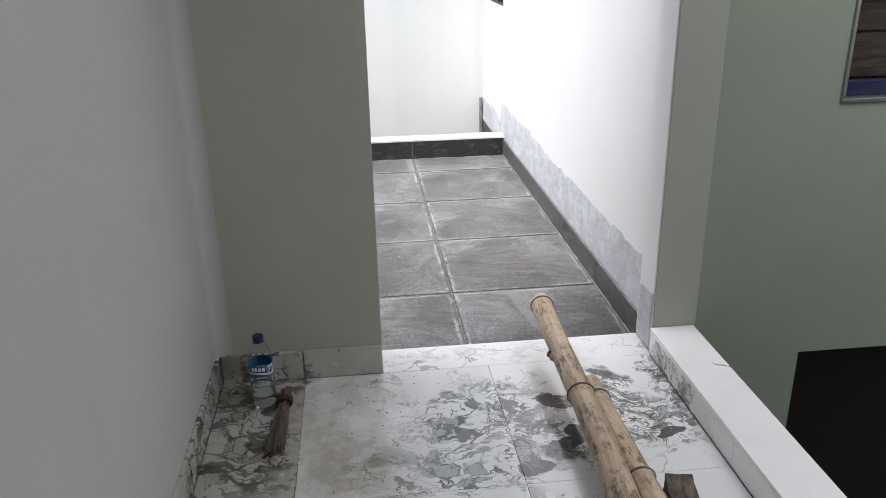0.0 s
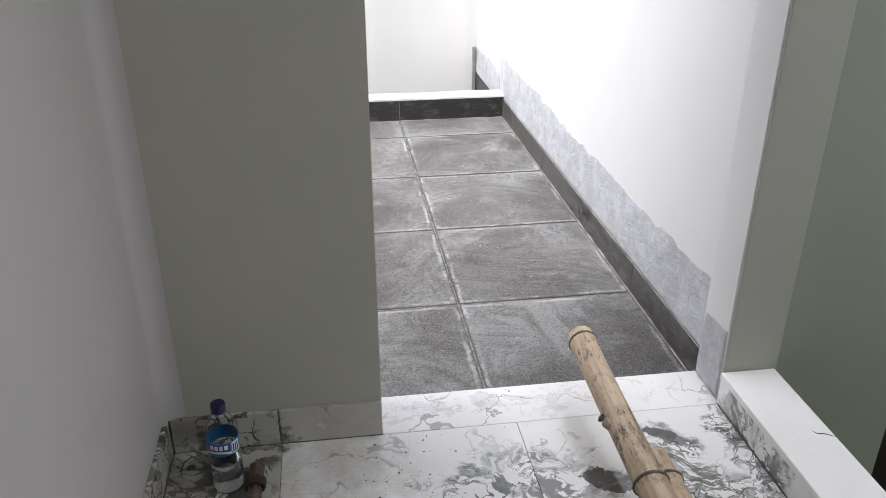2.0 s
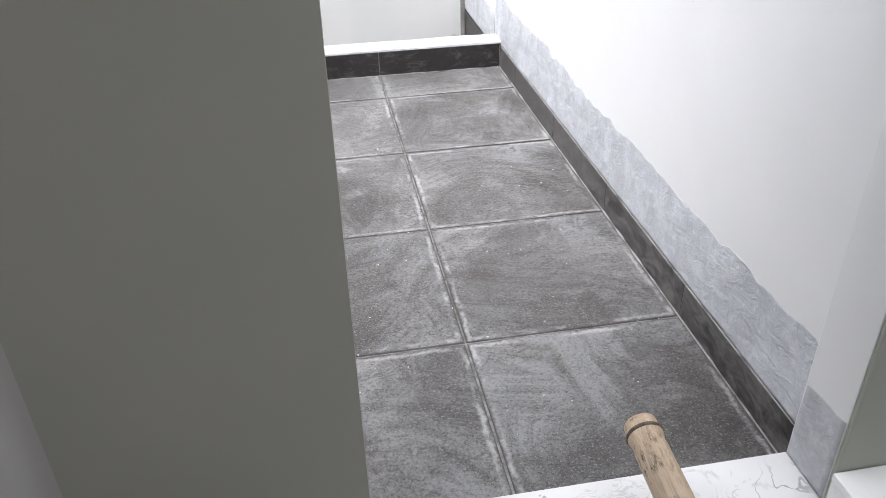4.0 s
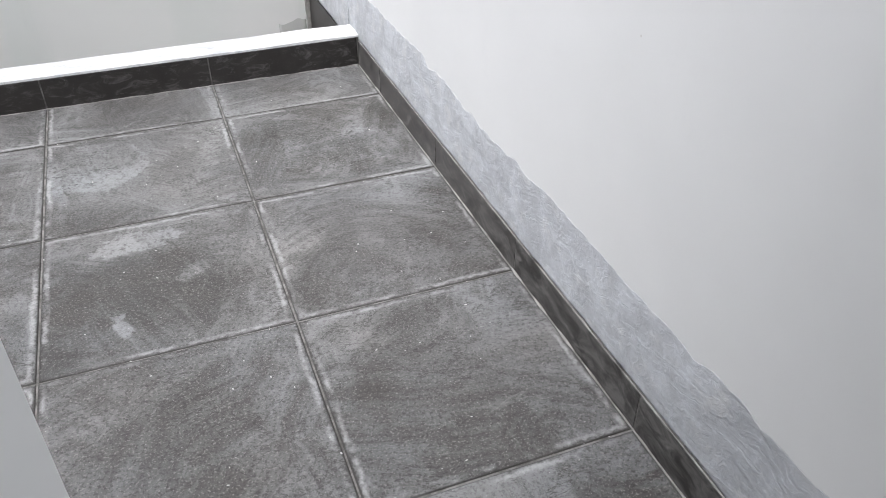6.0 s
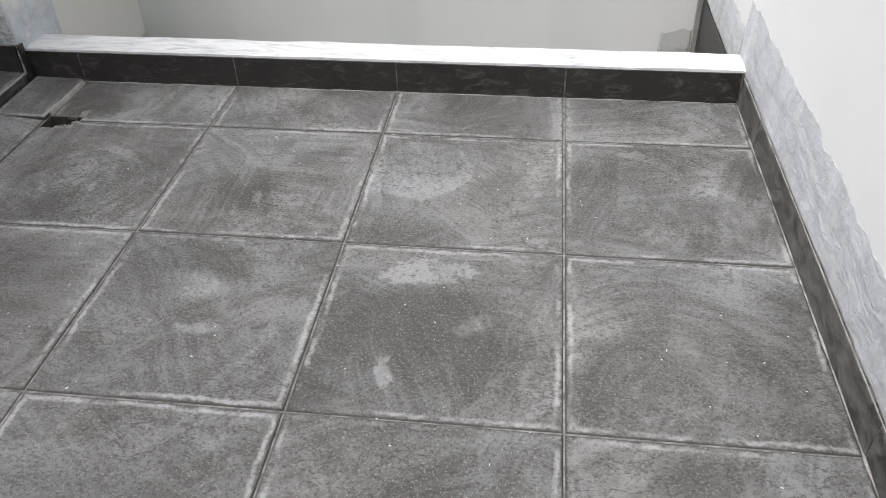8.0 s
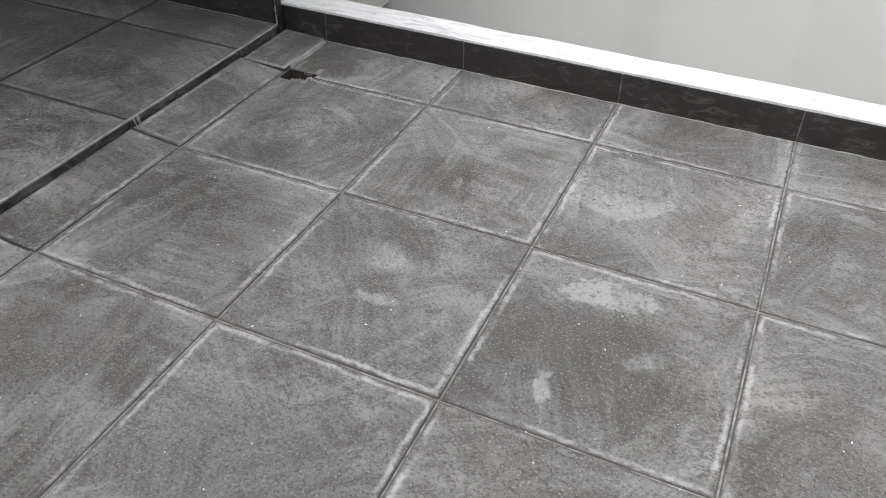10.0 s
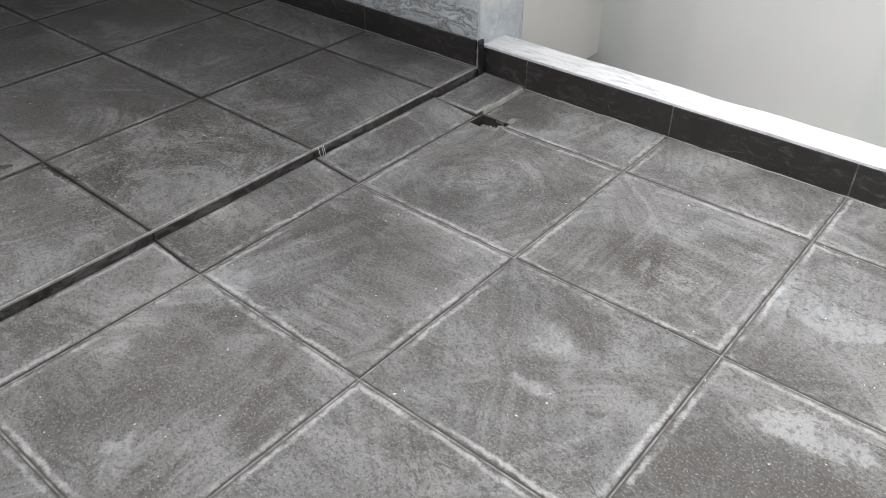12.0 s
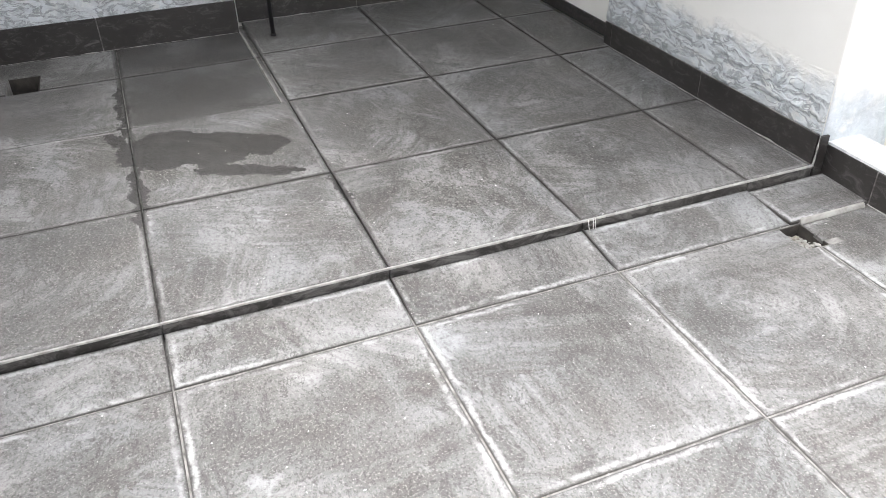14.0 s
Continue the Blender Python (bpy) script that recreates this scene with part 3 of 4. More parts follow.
def inset(poly, d):
    """A counterclockwise outline moved inwards by d."""
    out = []
    for i, p in enumerate(poly):
        a, b = Vector(poly[i - 1]), Vector(poly[(i + 1) % len(poly)])
        p = Vector(p)
        e1, e2 = (p - a).normalized(), (b - p).normalized()
        n1, n2 = Vector((-e1.y, e1.x)), Vector((-e2.y, e2.x))
        s = n1 + n2
        out.append(p + s * (d / max(0.3, s.dot(n1))))
    return out


def tile_mesh(poly, thick=0.012, bevel=0.0022):
    """A flat tile with eased edges about its own centre; its two UV maps hold the way in metres from the low and the high sides."""
    xs, ys = [p[0] for p in poly], [p[1] for p in poly]
    cx, cy = (min(xs) + max(xs)) / 2, (min(ys) + max(ys)) / 2
    poly = [(x - cx, y - cy) for x, y in poly]
    bm = bmesh.new()
    top = [bm.verts.new((p.x, p.y, 0)) for p in inset(poly, bevel)]
    mid = [bm.verts.new((x, y, -bevel)) for x, y in poly]
    low = [bm.verts.new((x, y, -thick)) for x, y in poly]
    bm.faces.new(top)
    k = len(poly)
    for i in range(k):
        j = (i + 1) % k
        bm.faces.new((mid[i], mid[j], top[j], top[i]))
        bm.faces.new((low[i], low[j], mid[j], mid[i]))
    lo, hi = bm.loops.layers.uv.new("from_low"), bm.loops.layers.uv.new("from_high")
    x0, x1, y0, y1 = min(xs) - cx, max(xs) - cx, min(ys) - cy, max(ys) - cy
    for f in bm.faces:
        for lp in f.loops:
            c = lp.vert.co
            lp[lo].uv = (c.x - x0, c.y - y0)
            lp[hi].uv = (x1 - c.x, y1 - c.y)
    me = bpy.data.meshes.new("tile")
    bm.to_mesh(me)
    bm.free()
    return me, cx, cy


TILE_MESHES = {}


def lay_tile(name, poly, z, material, parent, tilt=(0.0, 0.0), thick=0.012):
    """One tile on the floor; alike tiles share their mesh."""
    xs, ys = [p[0] for p in poly], [p[1] for p in poly]
    key = (material.name, thick, tuple((round(x - xs[0], 3), round(y - ys[0], 3)) for x, y in poly))
    if key not in TILE_MESHES:
        me, cx, cy = tile_mesh(poly, thick, 0.0005 if "marble" in material.name else 0.0022)
        me.materials.append(material)
        TILE_MESHES[key] = me
    ob = new(name, TILE_MESHES[key])
    ob.location = ((min(xs) + max(xs)) / 2, (min(ys) + max(ys)) / 2, z)
    ob.rotation_euler = (tilt[0], tilt[1], 0)
    ob.parent = parent
    return ob


def rect(x0, x1, y0, y1, g):
    return [(x0 + g, y0 + g), (x1 - g, y0 + g), (x1 - g, y1 - g), (x0 + g, y1 - g)]


def upright_tile(name, u0, u1, z0, z1, face, axis, toward, material, parent, thick=0.011, gap=0.0022):
    """A skirting tile: along x or y from u0 to u1, its face at that coordinate, looking toward +1 or -1."""
    bm = bmesh.new()
    a, b = (face - thick, face) if toward > 0 else (face, face + thick)
    if axis == "x":
        add_box(bm, u0 + gap, u1 - gap, a, b, z0, z1, 0.0015)
    else:
        add_box(bm, a, b, u0 + gap, u1 - gap, z0, z1, 0.0015)
    return part(name, bm, material, parent)


def skim(name, u0, u1, z0, z1, face, axis, toward, material, label, thick=0.004, wave=0.03, lump=0.003, seed=0.0, fall=0.0):
    """A skim coat on a wall with a ragged upper edge."""
    nu, nz = max(8, int((u1 - u0) / 0.014)), 22
    bm = bmesh.new()
    front, back = [], []
    for i in range(nu + 1):
        u = u0 + (u1 - u0) * i / nu
        top = z1 + fall * i / nu + wave * noise.fractal((u * 3.1 + seed, seed, 0.3), 0.8, 2.1, 5) + 0.012 * noise.noise((u * 17 + seed, 3, 1))
        col = []
        for j in range(nz + 1):
            z = z0 + (top - z0) * j / nz
            d = min(1.0, (nz - j) / 9) * (thick + lump * noise.fractal((u * 7 + seed, z * 22, seed), 0.9, 2.0, 4))
            d = max(0.0003, d)
            col.append(bm.verts.new((u, face + toward * d, z) if axis == "x" else (face + toward * d, u, z)))
        front.append(col)
        back.append((u, top))
    level = {}
    for i in range(nu):
        for j in range(nz):
            bm.faces.new((front[i][j], front[i + 1][j], front[i + 1][j + 1], front[i][j + 1]))
    for i in range(nu + 1):
        for j in range(nz + 1):
            level[front[i][j]] = (i / nu, j / nz)
    # close the sheet to the wall
    rim = []
    for i in range(nu + 1):
        u, top = back[i]
        pair = []
        for z in (z0, top + 0.0002):
            pair.append(bm.verts.new((u, face - toward * 0.001, z) if axis == "x" else (face - toward * 0.001, u, z)))
        rim.append(pair)
    for i in range(nu):
        bm.faces.new((front[i][0], front[i + 1][0], rim[i + 1][0], rim[i][0]))
    for i in (0, nu):
        bm.faces.new([front[i][j] for j in range(nz + 1)] + [rim[i][1], rim[i][0]])
    coat = bm.loops.layers.uv.new("coat")
    for f in bm.faces:
        for lp in f.loops:
            lp[coat].uv = level.get(lp.vert, (0.0, 1.0))
    return tagged(part(name, bm, material, smooth=True), label, "plaster", kind="structure")


def tube(bm, path, radii, sides=14, cap=True):
    """A round bar along a path of points with a radius at each."""
    rings = []
    for i, p in enumerate(path):
        p = Vector(p)
        a, b = Vector(path[max(0, i - 1)]), Vector(path[min(len(path) - 1, i + 1)])
        way = (b - a).normalized()
        side = way.cross(Vector((0, 0, 1)) if abs(way.z) < 0.9 else Vector((1, 0, 0))).normalized()
        up = side.cross(way)
        rings.append([bm.verts.new(p + (side * math.cos(w) + up * math.sin(w)) * radii[i]) for w in (2 * math.pi * k / sides for k in range(sides))])
    for r0, r1 in zip(rings, rings[1:]):
        for k in range(sides):
            bm.faces.new((r0[k], r0[(k + 1) % sides], r1[(k + 1) % sides], r1[k]))
    if cap:
        bm.faces.new(rings[0])
        bm.faces.new(rings[-1])


# ---- plan ----
P = 0.604                       # tile and joint
GX = [0.22 - P * k for k in range(4)]      # joints across the lower terrace
GY = [4.25 + P * k for k in range(-3, 2)]  # joints along the terrace
X_WALL, X_STEP, Y_DOOR, Y_OUT, Y_CURB = 0.832, -1.795, 2.328, 2.468, 5.150
Z_IN, Z_UP = 0.072, 0.05
X_LEFT, X_SIDE = -0.592, 0.780    # passage wall and the skirting under the ledge
Y_PIER, X_PIER, Y_BACK = 5.126, -1.802, 6.08
RX = [-1.795, -2.397, -3.046, -3.706, -4.118]  # joints of the raised terrace
TOP = 2.3

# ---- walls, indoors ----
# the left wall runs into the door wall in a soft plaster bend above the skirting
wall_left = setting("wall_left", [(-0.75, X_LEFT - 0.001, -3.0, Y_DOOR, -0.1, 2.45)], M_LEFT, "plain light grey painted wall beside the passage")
steps, bend = 28, [(0.0, 0.0)]
for k in range(steps):
    u = (k + 0.5) / steps
    a = math.pi / 2 * u * u * (3 - 2 * u)
    bend.append((bend[-1][0] + math.sin(a), bend[-1][1] + math.cos(a)))
unit = 0.05 / bend[-1][0]
prof = [(X_LEFT, -3.0), (X_LEFT, Y_DOOR - 0.12), *((X_LEFT + x * unit, Y_DOOR - 0.0504 + y * unit) for x, y in bend)]
bm = bmesh.new()
low, high = [bm.verts.new((x, y, 0.168)) for x, y in prof], [bm.verts.new((x, y, 2.449)) for x, y in prof]
for k in range(len(prof) - 1):
    bm.faces.new((low[k], low[k + 1], high[k + 1], high[k]))
part("plaster_face", bm, M_LEFT, wall_left, smooth=True)
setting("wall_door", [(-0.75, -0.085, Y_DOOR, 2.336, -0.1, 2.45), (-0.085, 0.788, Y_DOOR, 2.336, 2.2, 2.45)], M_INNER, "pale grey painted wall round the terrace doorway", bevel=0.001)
setting("wall_door_outside", [(-4.3, -0.086, 2.337, Y_OUT, -0.2, TOP), (-0.086, 0.788, 2.337, Y_OUT, 2.202, TOP)], M_WHITE, "white painted doorway wall and reveal", bevel=0.003)
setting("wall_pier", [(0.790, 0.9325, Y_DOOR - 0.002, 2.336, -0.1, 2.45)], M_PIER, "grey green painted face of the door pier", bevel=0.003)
setting("wall_pier_reveal", [(0.789, 0.931, 2.337, Y_OUT, -0.1, 2.45)], M_WHITE, "white painted reveal of the doorway", bevel=0.003)
setting("wall_stairwell", [(0.933, 3.0, 2.337, 2.47, 0.027, 0.870), (0.933, 1.312, 2.337, 2.47, -2.1, 0.027), (2.3, 3.0, 2.337, 2.47, -2.1, 0.027),
                           (0.933, 1.312, 2.337, 2.47, 0.870, 2.45), (2.077, 3.0, 2.337, 2.47, 0.870, 2.45), (1.312, 2.077, 2.337, 2.47, 1.896, 2.45)],
        M_GREEN, "sage green painted stairwell wall with a dark opening")
# unseen side wall; its opening is assumed, to go with the added side lamp
setting("wall_stair_side", [(3.0, 3.12, -3.0, 2.47, -2.1, 1.05), (3.0, 3.12, -3.0, 2.47, 2.25, 2.45), (3.0, 3.12, -3.0, -1.05, 1.05, 2.25), (3.0, 3.12, 0.55, 2.47, 1.05, 2.25)],
        M_GREEN, "sage green stairwell side wall with an opening added for the fill lamp")
setting("wall_back", [(-0.75, 3.12, -3.12, -3.0, -2.1, 2.45)], M_LEFT, "plain light grey painted back wall of the passage")
setting("stair_parapet_wall", [(0.802, 0.918, -3.0, Y_DOOR - 0.004, -2.1, 0.145)], M_PIER, "low painted wall under the stairwell ledge")
setting("stairwell_floor", [(0.918, 3.12, -3.0, 3.4, -2.2, -2.1)], M_CEMENT, "bare cement floor at the foot of the stairwell", "floor")
# unseen ceiling; the hole over the stairs is assumed, for the overhead lamp
setting("ceiling_passage", [(-0.75, 0.85, -3.12, 2.40, 2.45, 2.53), (2.15, 3.12, -3.12, 2.40, 2.45, 2.53), (0.85, 2.15, -3.12, 0.35, 2.45, 2.53), (0.85, 2.15, 1.95, 2.40, 2.45, 2.53)], M_CEIL, "white ceiling with an opening added for the fill lamp over the stairs", "ceiling")

# ---- walls, terrace ----
setting("wall_east", [(X_WALL, 0.955, Y_OUT + 0.001, 5.262, -0.6, TOP), (X_WALL, 0.955, 5.262, 5.80, -0.6, 0.930), (X_WALL, 0.955, 5.262, 5.80, 1.50, TOP), (X_WALL, 0.955, 5.80, 6.20, -0.6, TOP)], M_WHITE, "bright white painted terrace wall")
setting("wall_north", [(-1.95, X_WALL, Y_BACK, 6.20, -0.6, TOP)], M_BACK, "off-white painted wall behind the curb")
setting("wall_terrace_pier", [(-3.10, X_PIER, Y_PIER, 6.20, -0.2, 1.05)], M_CREAM, "cream painted terrace pier with cement at its foot", bevel=0.004)
setting("wall_recess", [(-4.3, -3.102, 5.172, 6.20, -0.2, TOP)], M_CREAM, "cream painted recessed terrace wall")
setting("wall_west", [(-4.32, -4.020, 2.4, 3.62, -0.2, TOP)], M_CREAM, "painted terrace wall with rough cement at its foot")
setting("wall_west_recess", [(-4.32, -4.130, 3.622, 5.173, -0.2, TOP)], M_CREAM, "painted recessed wall behind the iron gate")
# unseen slab, added only to keep sky light off the raised tiles
setting("terrace_shade_slab", [(-4.32, -2.2, 3.3, 5.30, 2.302, 2.45)], M_CEIL, "unseen white slab added to shade the raised terrace", "ceiling")
setting("gutter_floor", [(-1.95, X_WALL, 5.30, Y_BACK, -0.6, -0.5)], M_CEMENT, "bare cement gutter bottom behind the curb", "floor")

# ---- terrace floor ----
floor = tagged(setting("floor_terrace", [(X_STEP, -1.592, Y_OUT - 0.02, 5.20, -0.16, -0.0024), (-1.469, X_WALL - 0.002, Y_OUT - 0.02, 5.20, -0.16, -0.0024), (-1.592, -1.469, Y_OUT - 0.02, 4.798, -0.16, -0.0024), (-1.592, -1.469, 4.890, 5.20, -0.16, -0.0024), (-1.592, -1.469, 4.798, 4.890, -0.16, -0.09)], M_GROUT, "x"),
               "dark grey stone-look floor tiles hazed with dried grout", "floor", kind="structure")
raised = tagged(setting("floor_raised", [(-4.129, -3.81, Y_OUT + 0.001, 5.171, -0.16, Z_UP - 0.022), (-3.622, -3.104, Y_OUT + 0.001, 5.171, -0.16, Z_UP - 0.022), (-3.104, X_STEP - 0.012, Y_OUT + 0.001, 5.125, -0.16, Z_UP - 0.022), (-3.81, -3.622, Y_OUT + 0.001, 2.590, -0.16, Z_UP - 0.022), (-3.81, -3.622, 2.718, 5.171, -0.16, Z_UP - 0.022)], M_GROUT, "x"),
                "raised dark grey terrace tiles, dusty and partly wet", "floor", kind="structure")

# ---- curb at the terrace's end ----
curb = tagged(setting("curb", [(-1.83, X_WALL - 0.001, Y_CURB + 0.012, 5.290, -0.6, 0.116)], M_CEMENT, "x"),
              "low curb clad in charcoal tiles with a white cement top", "curb", kind="structure")
bm = bmesh.new()
nu = 150
rows_top = []
for i in range(nu + 1):
    x = -1.829 + (X_WALL - 0.003 + 1.829) * i / nu
    f = 0.004 * noise.noise((x * 9, 1, 0))
    b = 0.006 * noise.noise((x * 5, 7, 0))
    lift = 0.003 * noise.noise((x * 4, 2, 5))
    rows_top.append([bm.verts.new(c) for c in ((x, Y_CURB + 0.003 + f * 0.4, 0.1165), (x, Y_CURB + 0.004 + f, 0.125 + lift), (x, 5.22, 0.127 + lift), (x, 5.290 + b, 0.124 + lift), (x, 5.290 + b, 0.1165))])
for r0, r1 in zip(rows_top, rows_top[1:]):
    for k in range(4):
        bm.faces.new((r0[k], r0[k + 1], r1[k + 1], r1[k]))
    bm.faces.new((r0[4], r0[0], r1[0], r1[4]))
bm.faces.new(rows_top[0])
bm.faces.new(rows_top[-1])
part("cement_top", bm, M_CURB, curb, "streaky white cement top", smooth=False)

# ---- passage floor, ledge, skirting ----
floor_in = tagged(setting("floor_passage", [(-0.62, 0.801, -3.0, Y_DOOR - 0.004, -0.1, Z_IN - 0.004), (-0.085, 0.788, Y_DOOR - 0.004, Y_OUT - 0.004, -0.1, Z_IN - 0.004)], M_GROUT_PALE, "x"),
                  "polished white marble tiles with dark veins", "floor", kind="structure")
ledge = empty("stair_ledge", 0.88, 1.0, Z_IN, "white stone ledge along the stairwell edge", "ledge", kind="structure")
bm = bmesh.new()
add_box(bm, X_SIDE - 0.88, 0.925 - 0.88, -4.0, 1.324, 0.074, 0.093, 0.003)
part("ledge_slab", bm, M_SILL, ledge)
bm = bmesh.new()
tube(bm, [(0.043, 1.05, 0.0932), (0.024, 1.062, 0.0934), (0.008, 1.065, 0.0934), (0.001, 1.077, 0.0932)], [0.0006, 0.0014, 0.0012, 0.0004], 6)
part("crack", bm, M_CORD, ledge, "thin rusty crack")


def skirt_row(name, owner, cuts, z0, z1, face, axis, toward, material):
    for u0, u1 in zip(cuts, cuts[1:]):
        upright_tile(name, u0, u1, z0, z1, face, axis, toward, material, owner, gap=0.0008 if material == M_MARBLE else 0.0022)
    if material != M_MARBLE:
        for u in cuts[1:-1]:
            upright_tile("joint", u - 0.003, u + 0.003, z0, z1 - 0.001, face - toward * 0.0014, axis, toward, M_JOINT, owner, 0.009, 0.0)


def skirting(name, label):
    return empty(name, 0, 0, 0, label, "skirting", kind="structure")


# ---- things in the passage ----
def water_bottle():
    """A half-litre drinking bottle, half empty."""
    b = empty("water_bottle", -0.440, 2.192, Z_IN, "clear plastic water bottle with blue label and navy cap", "bottle")

    def turned(profile, sides=28):
        m = bmesh.new()
        rings = [[m.verts.new((r * math.cos(2 * math.pi * k / sides), r * math.sin(2 * math.pi * k / sides), z)) for k in range(sides)] for r, z in profile]
        for r0, r1 in zip(rings, rings[1:]):
            for k in range(sides):
                m.faces.new((r0[k], r0[(k + 1) % sides], r1[(k + 1) % sides], r1[k]))
        return m, rings

    outer = [(0.022, 0.004), (0.030, 0.001), (0.033, 0.006), (0.0335, 0.03), (0.0315, 0.036), (0.0335, 0.042), (0.0335, 0.060), (0.0315, 0.066), (0.0335, 0.072), (0.0335, 0.098),
             (0.0325, 0.102), (0.0325, 0.136), (0.0335, 0.140), (0.032, 0.156), (0.026, 0.174), (0.017, 0.190), (0.0135, 0.196), (0.0135, 0.203)]
    m, rings = turned(outer + [(max(0.003, r - 0.0009), z) for r, z in reversed(outer)])
    m.faces.new(rings[0])
    m.faces.new(rings[-1])
    part("bottle_body", m, M_PET, b, smooth=True)
    water = [(0.020, 0.006), (0.029, 0.004), (0.0318, 0.008), (0.0322, 0.03), (0.0303, 0.036), (0.0322, 0.042), (0.0322, 0.060), (0.0303, 0.066), (0.0322, 0.072), (0.0322, 0.078)]
    m, rings = turned(water)
    m.faces.new(rings[0])
    m.faces.new(rings[-1])
    part("water", m, M_WATER, b, "still drinking water", smooth=True)
    m, rings = turned([(0.0329, 0.103), (0.0337, 0.1035), (0.0337, 0.1355), (0.0329, 0.136)], 40)
    label = part("label_band", m, M_LABEL, b, "blue wrap label with white print", smooth=True)
    # print on the label: plain shapes only
    def wrap(name, a0, a1, z0, z1, material, slant=0.0, r=0.0341):
        w = bmesh.new()
        steps = 10
        prev = None
        for i in range(steps + 1):
            a = radians(a0 + (a1 - a0) * i / steps)
            s = slant * math.sin(math.pi * i / steps)
            pair = [w.verts.new((rr * math.cos(a), rr * math.sin(a), z + s)) for rr, z in ((r, z0), (r, z1), (r - 0.0006, z1), (r - 0.0006, z0))]
            if prev:
                for k in range(4):
                    w.faces.new((prev[k], prev[(k + 1) % 4], pair[(k + 1) % 4], pair[k]))
            else:
                w.faces.new(pair)
            prev = pair
        w.faces.new(prev)
        part(name, w, material, label)
    wrap("print_block", -135, -60, 0.117, 0.1345, M_LABEL_DARK)
    for k in range(4):
        wrap("print_mark", -130 + 17 * k, -118 + 17 * k, 0.1205, 0.1315, M_LABEL_WHITE, r=0.0345)
    wrap("print_wave", -150, -55, 0.107, 0.112, M_LABEL_WHITE, 0.005)
    wrap("print_panel", -52, -20, 0.106, 0.133, M_LABEL_WHITE)
    for k in range(3):
        wrap("print_bar", -49 + 9 * k, -44 + 9 * k, 0.109, 0.130, M_LABEL_DARK, r=0.0345)
    m, rings = turned([(0.0105, 0.196), (0.0150, 0.1965), (0.0152, 0.213), (0.0140, 0.2155), (0.003, 0.2160)], 32)
    m.faces.new(rings[0])
    m.faces.new(rings[-1])
    part("cap", m, M_CAP, b, "ribbed navy screw cap")
    b.scale = (1.05, 1.05, 1.05)


def stick_bundle():
    """Thin sticks tied near one end, fanned out on the floor."""
    b = empty("stick_bundle", -0.380, 2.070, Z_IN, "bundle of thin brown sticks tied with dark cord", "broom")
    rng = random.Random(4)
    for k in range(72):
        u = -1 + 2 * ((k * 0.618) % 1)
        lift = rng.uniform(0.0, 1.0)
        m = bmesh.new()
        top = (0.000 + 0.016 * u, 0.165 + rng.uniform(-0.012, 0.012), 0.006 + 0.022 * lift * (1 - abs(u) * 0.5))
        tie = (0.000 + 0.013 * u, 0.095, 0.006 + 0.022 * lift * (1 - abs(u) * 0.5))
        end = (-0.012 + 0.024 * u + rng.uniform(-0.006, 0.006), -0.135 + rng.uniform(-0.016, 0.02), 0.0035 + 0.012 * lift)
        mid = tuple((p + q) / 2 + d for p, q, d in zip(tie, end, (0.002 * u, 0, 0.002)))
        tube(m, [top, tie, mid, end], [0.0017, 0.0017, 0.0015, 0.0012], 6)
        part("stick", m, M_STICK, b)
    m = bmesh.new()
    ring = [(0.021 * math.cos(2 * math.pi * k / 24), 0.0, 0.018 + 0.016 * math.sin(2 * math.pi * k / 24)) for k in range(25)]
    for dy in (0.086, 0.092, 0.098, 0.104):
        tube(m, [(x, dy, z) for x, _, z in ring], [0.0035] * 25, 6, False)
    part("cord", m, M_CORD, b, "dark cord wound round the sticks", smooth=True)


def bamboo_pole(a, b, radius, nodes, label, seed, swell=0.0):
    """A bamboo culm from a to b, its swollen nodes at the given fractions; the open end is at a."""
    a, b = Vector(a), Vector(b)
    length = (b - a).length
    pole = new("bamboo_pole")
    pole.matrix_world = Matrix.Translation(a) @ (b - a).to_track_quat("Z", "Y").to_matrix().to_4x4()
    tagged(pole, label, "pole", "bamboo poles")
    path, radii = [], []
    count = 150
    for i in range(count + 1):
        s = i / count
        r = radius * (1 + 0.03 * noise.noise((s * 6, seed, 0))) + swell * s
        for q in nodes:
            g = (s - q) * length
            r += radius * (0.10 * math.exp(-(g / 0.010) ** 2) - 0.05 * math.exp(-((g - 0.02) / 0.006) ** 2))
        path.append((0.006 * math.sin(s * 5 + seed), 0.005 * math.sin(s * 7 + seed * 2), s * length))
        radii.append(r)
    m = bmesh.new()
    tube(m, path, radii, 28)
    part("culm", m, M_BAMBOO, pole, smooth=True)
    for q in nodes:
        i = round(q * count)
        m = bmesh.new()
        x, y, z = path[i]
        tube(m, [(x, y, z - 0.004), (x, y, z), (x, y, z + 0.004)], [radii[i] + 0.0006, radii[i] + 0.0024, radii[i] + 0.0006], 28)
        part("node_ring", m, M_STICK, pole, "dark raised node ring", smooth=True)
    m = bmesh.new()
    tube(m, [(path[0][0], path[0][1], -0.002), (path[0][0], path[0][1], 0.012)], [radii[0] * 0.985, radii[0] * 1.006], 28)
    part("cut_end", m, M_CUT, pole, "pale sawn end")
    return pole


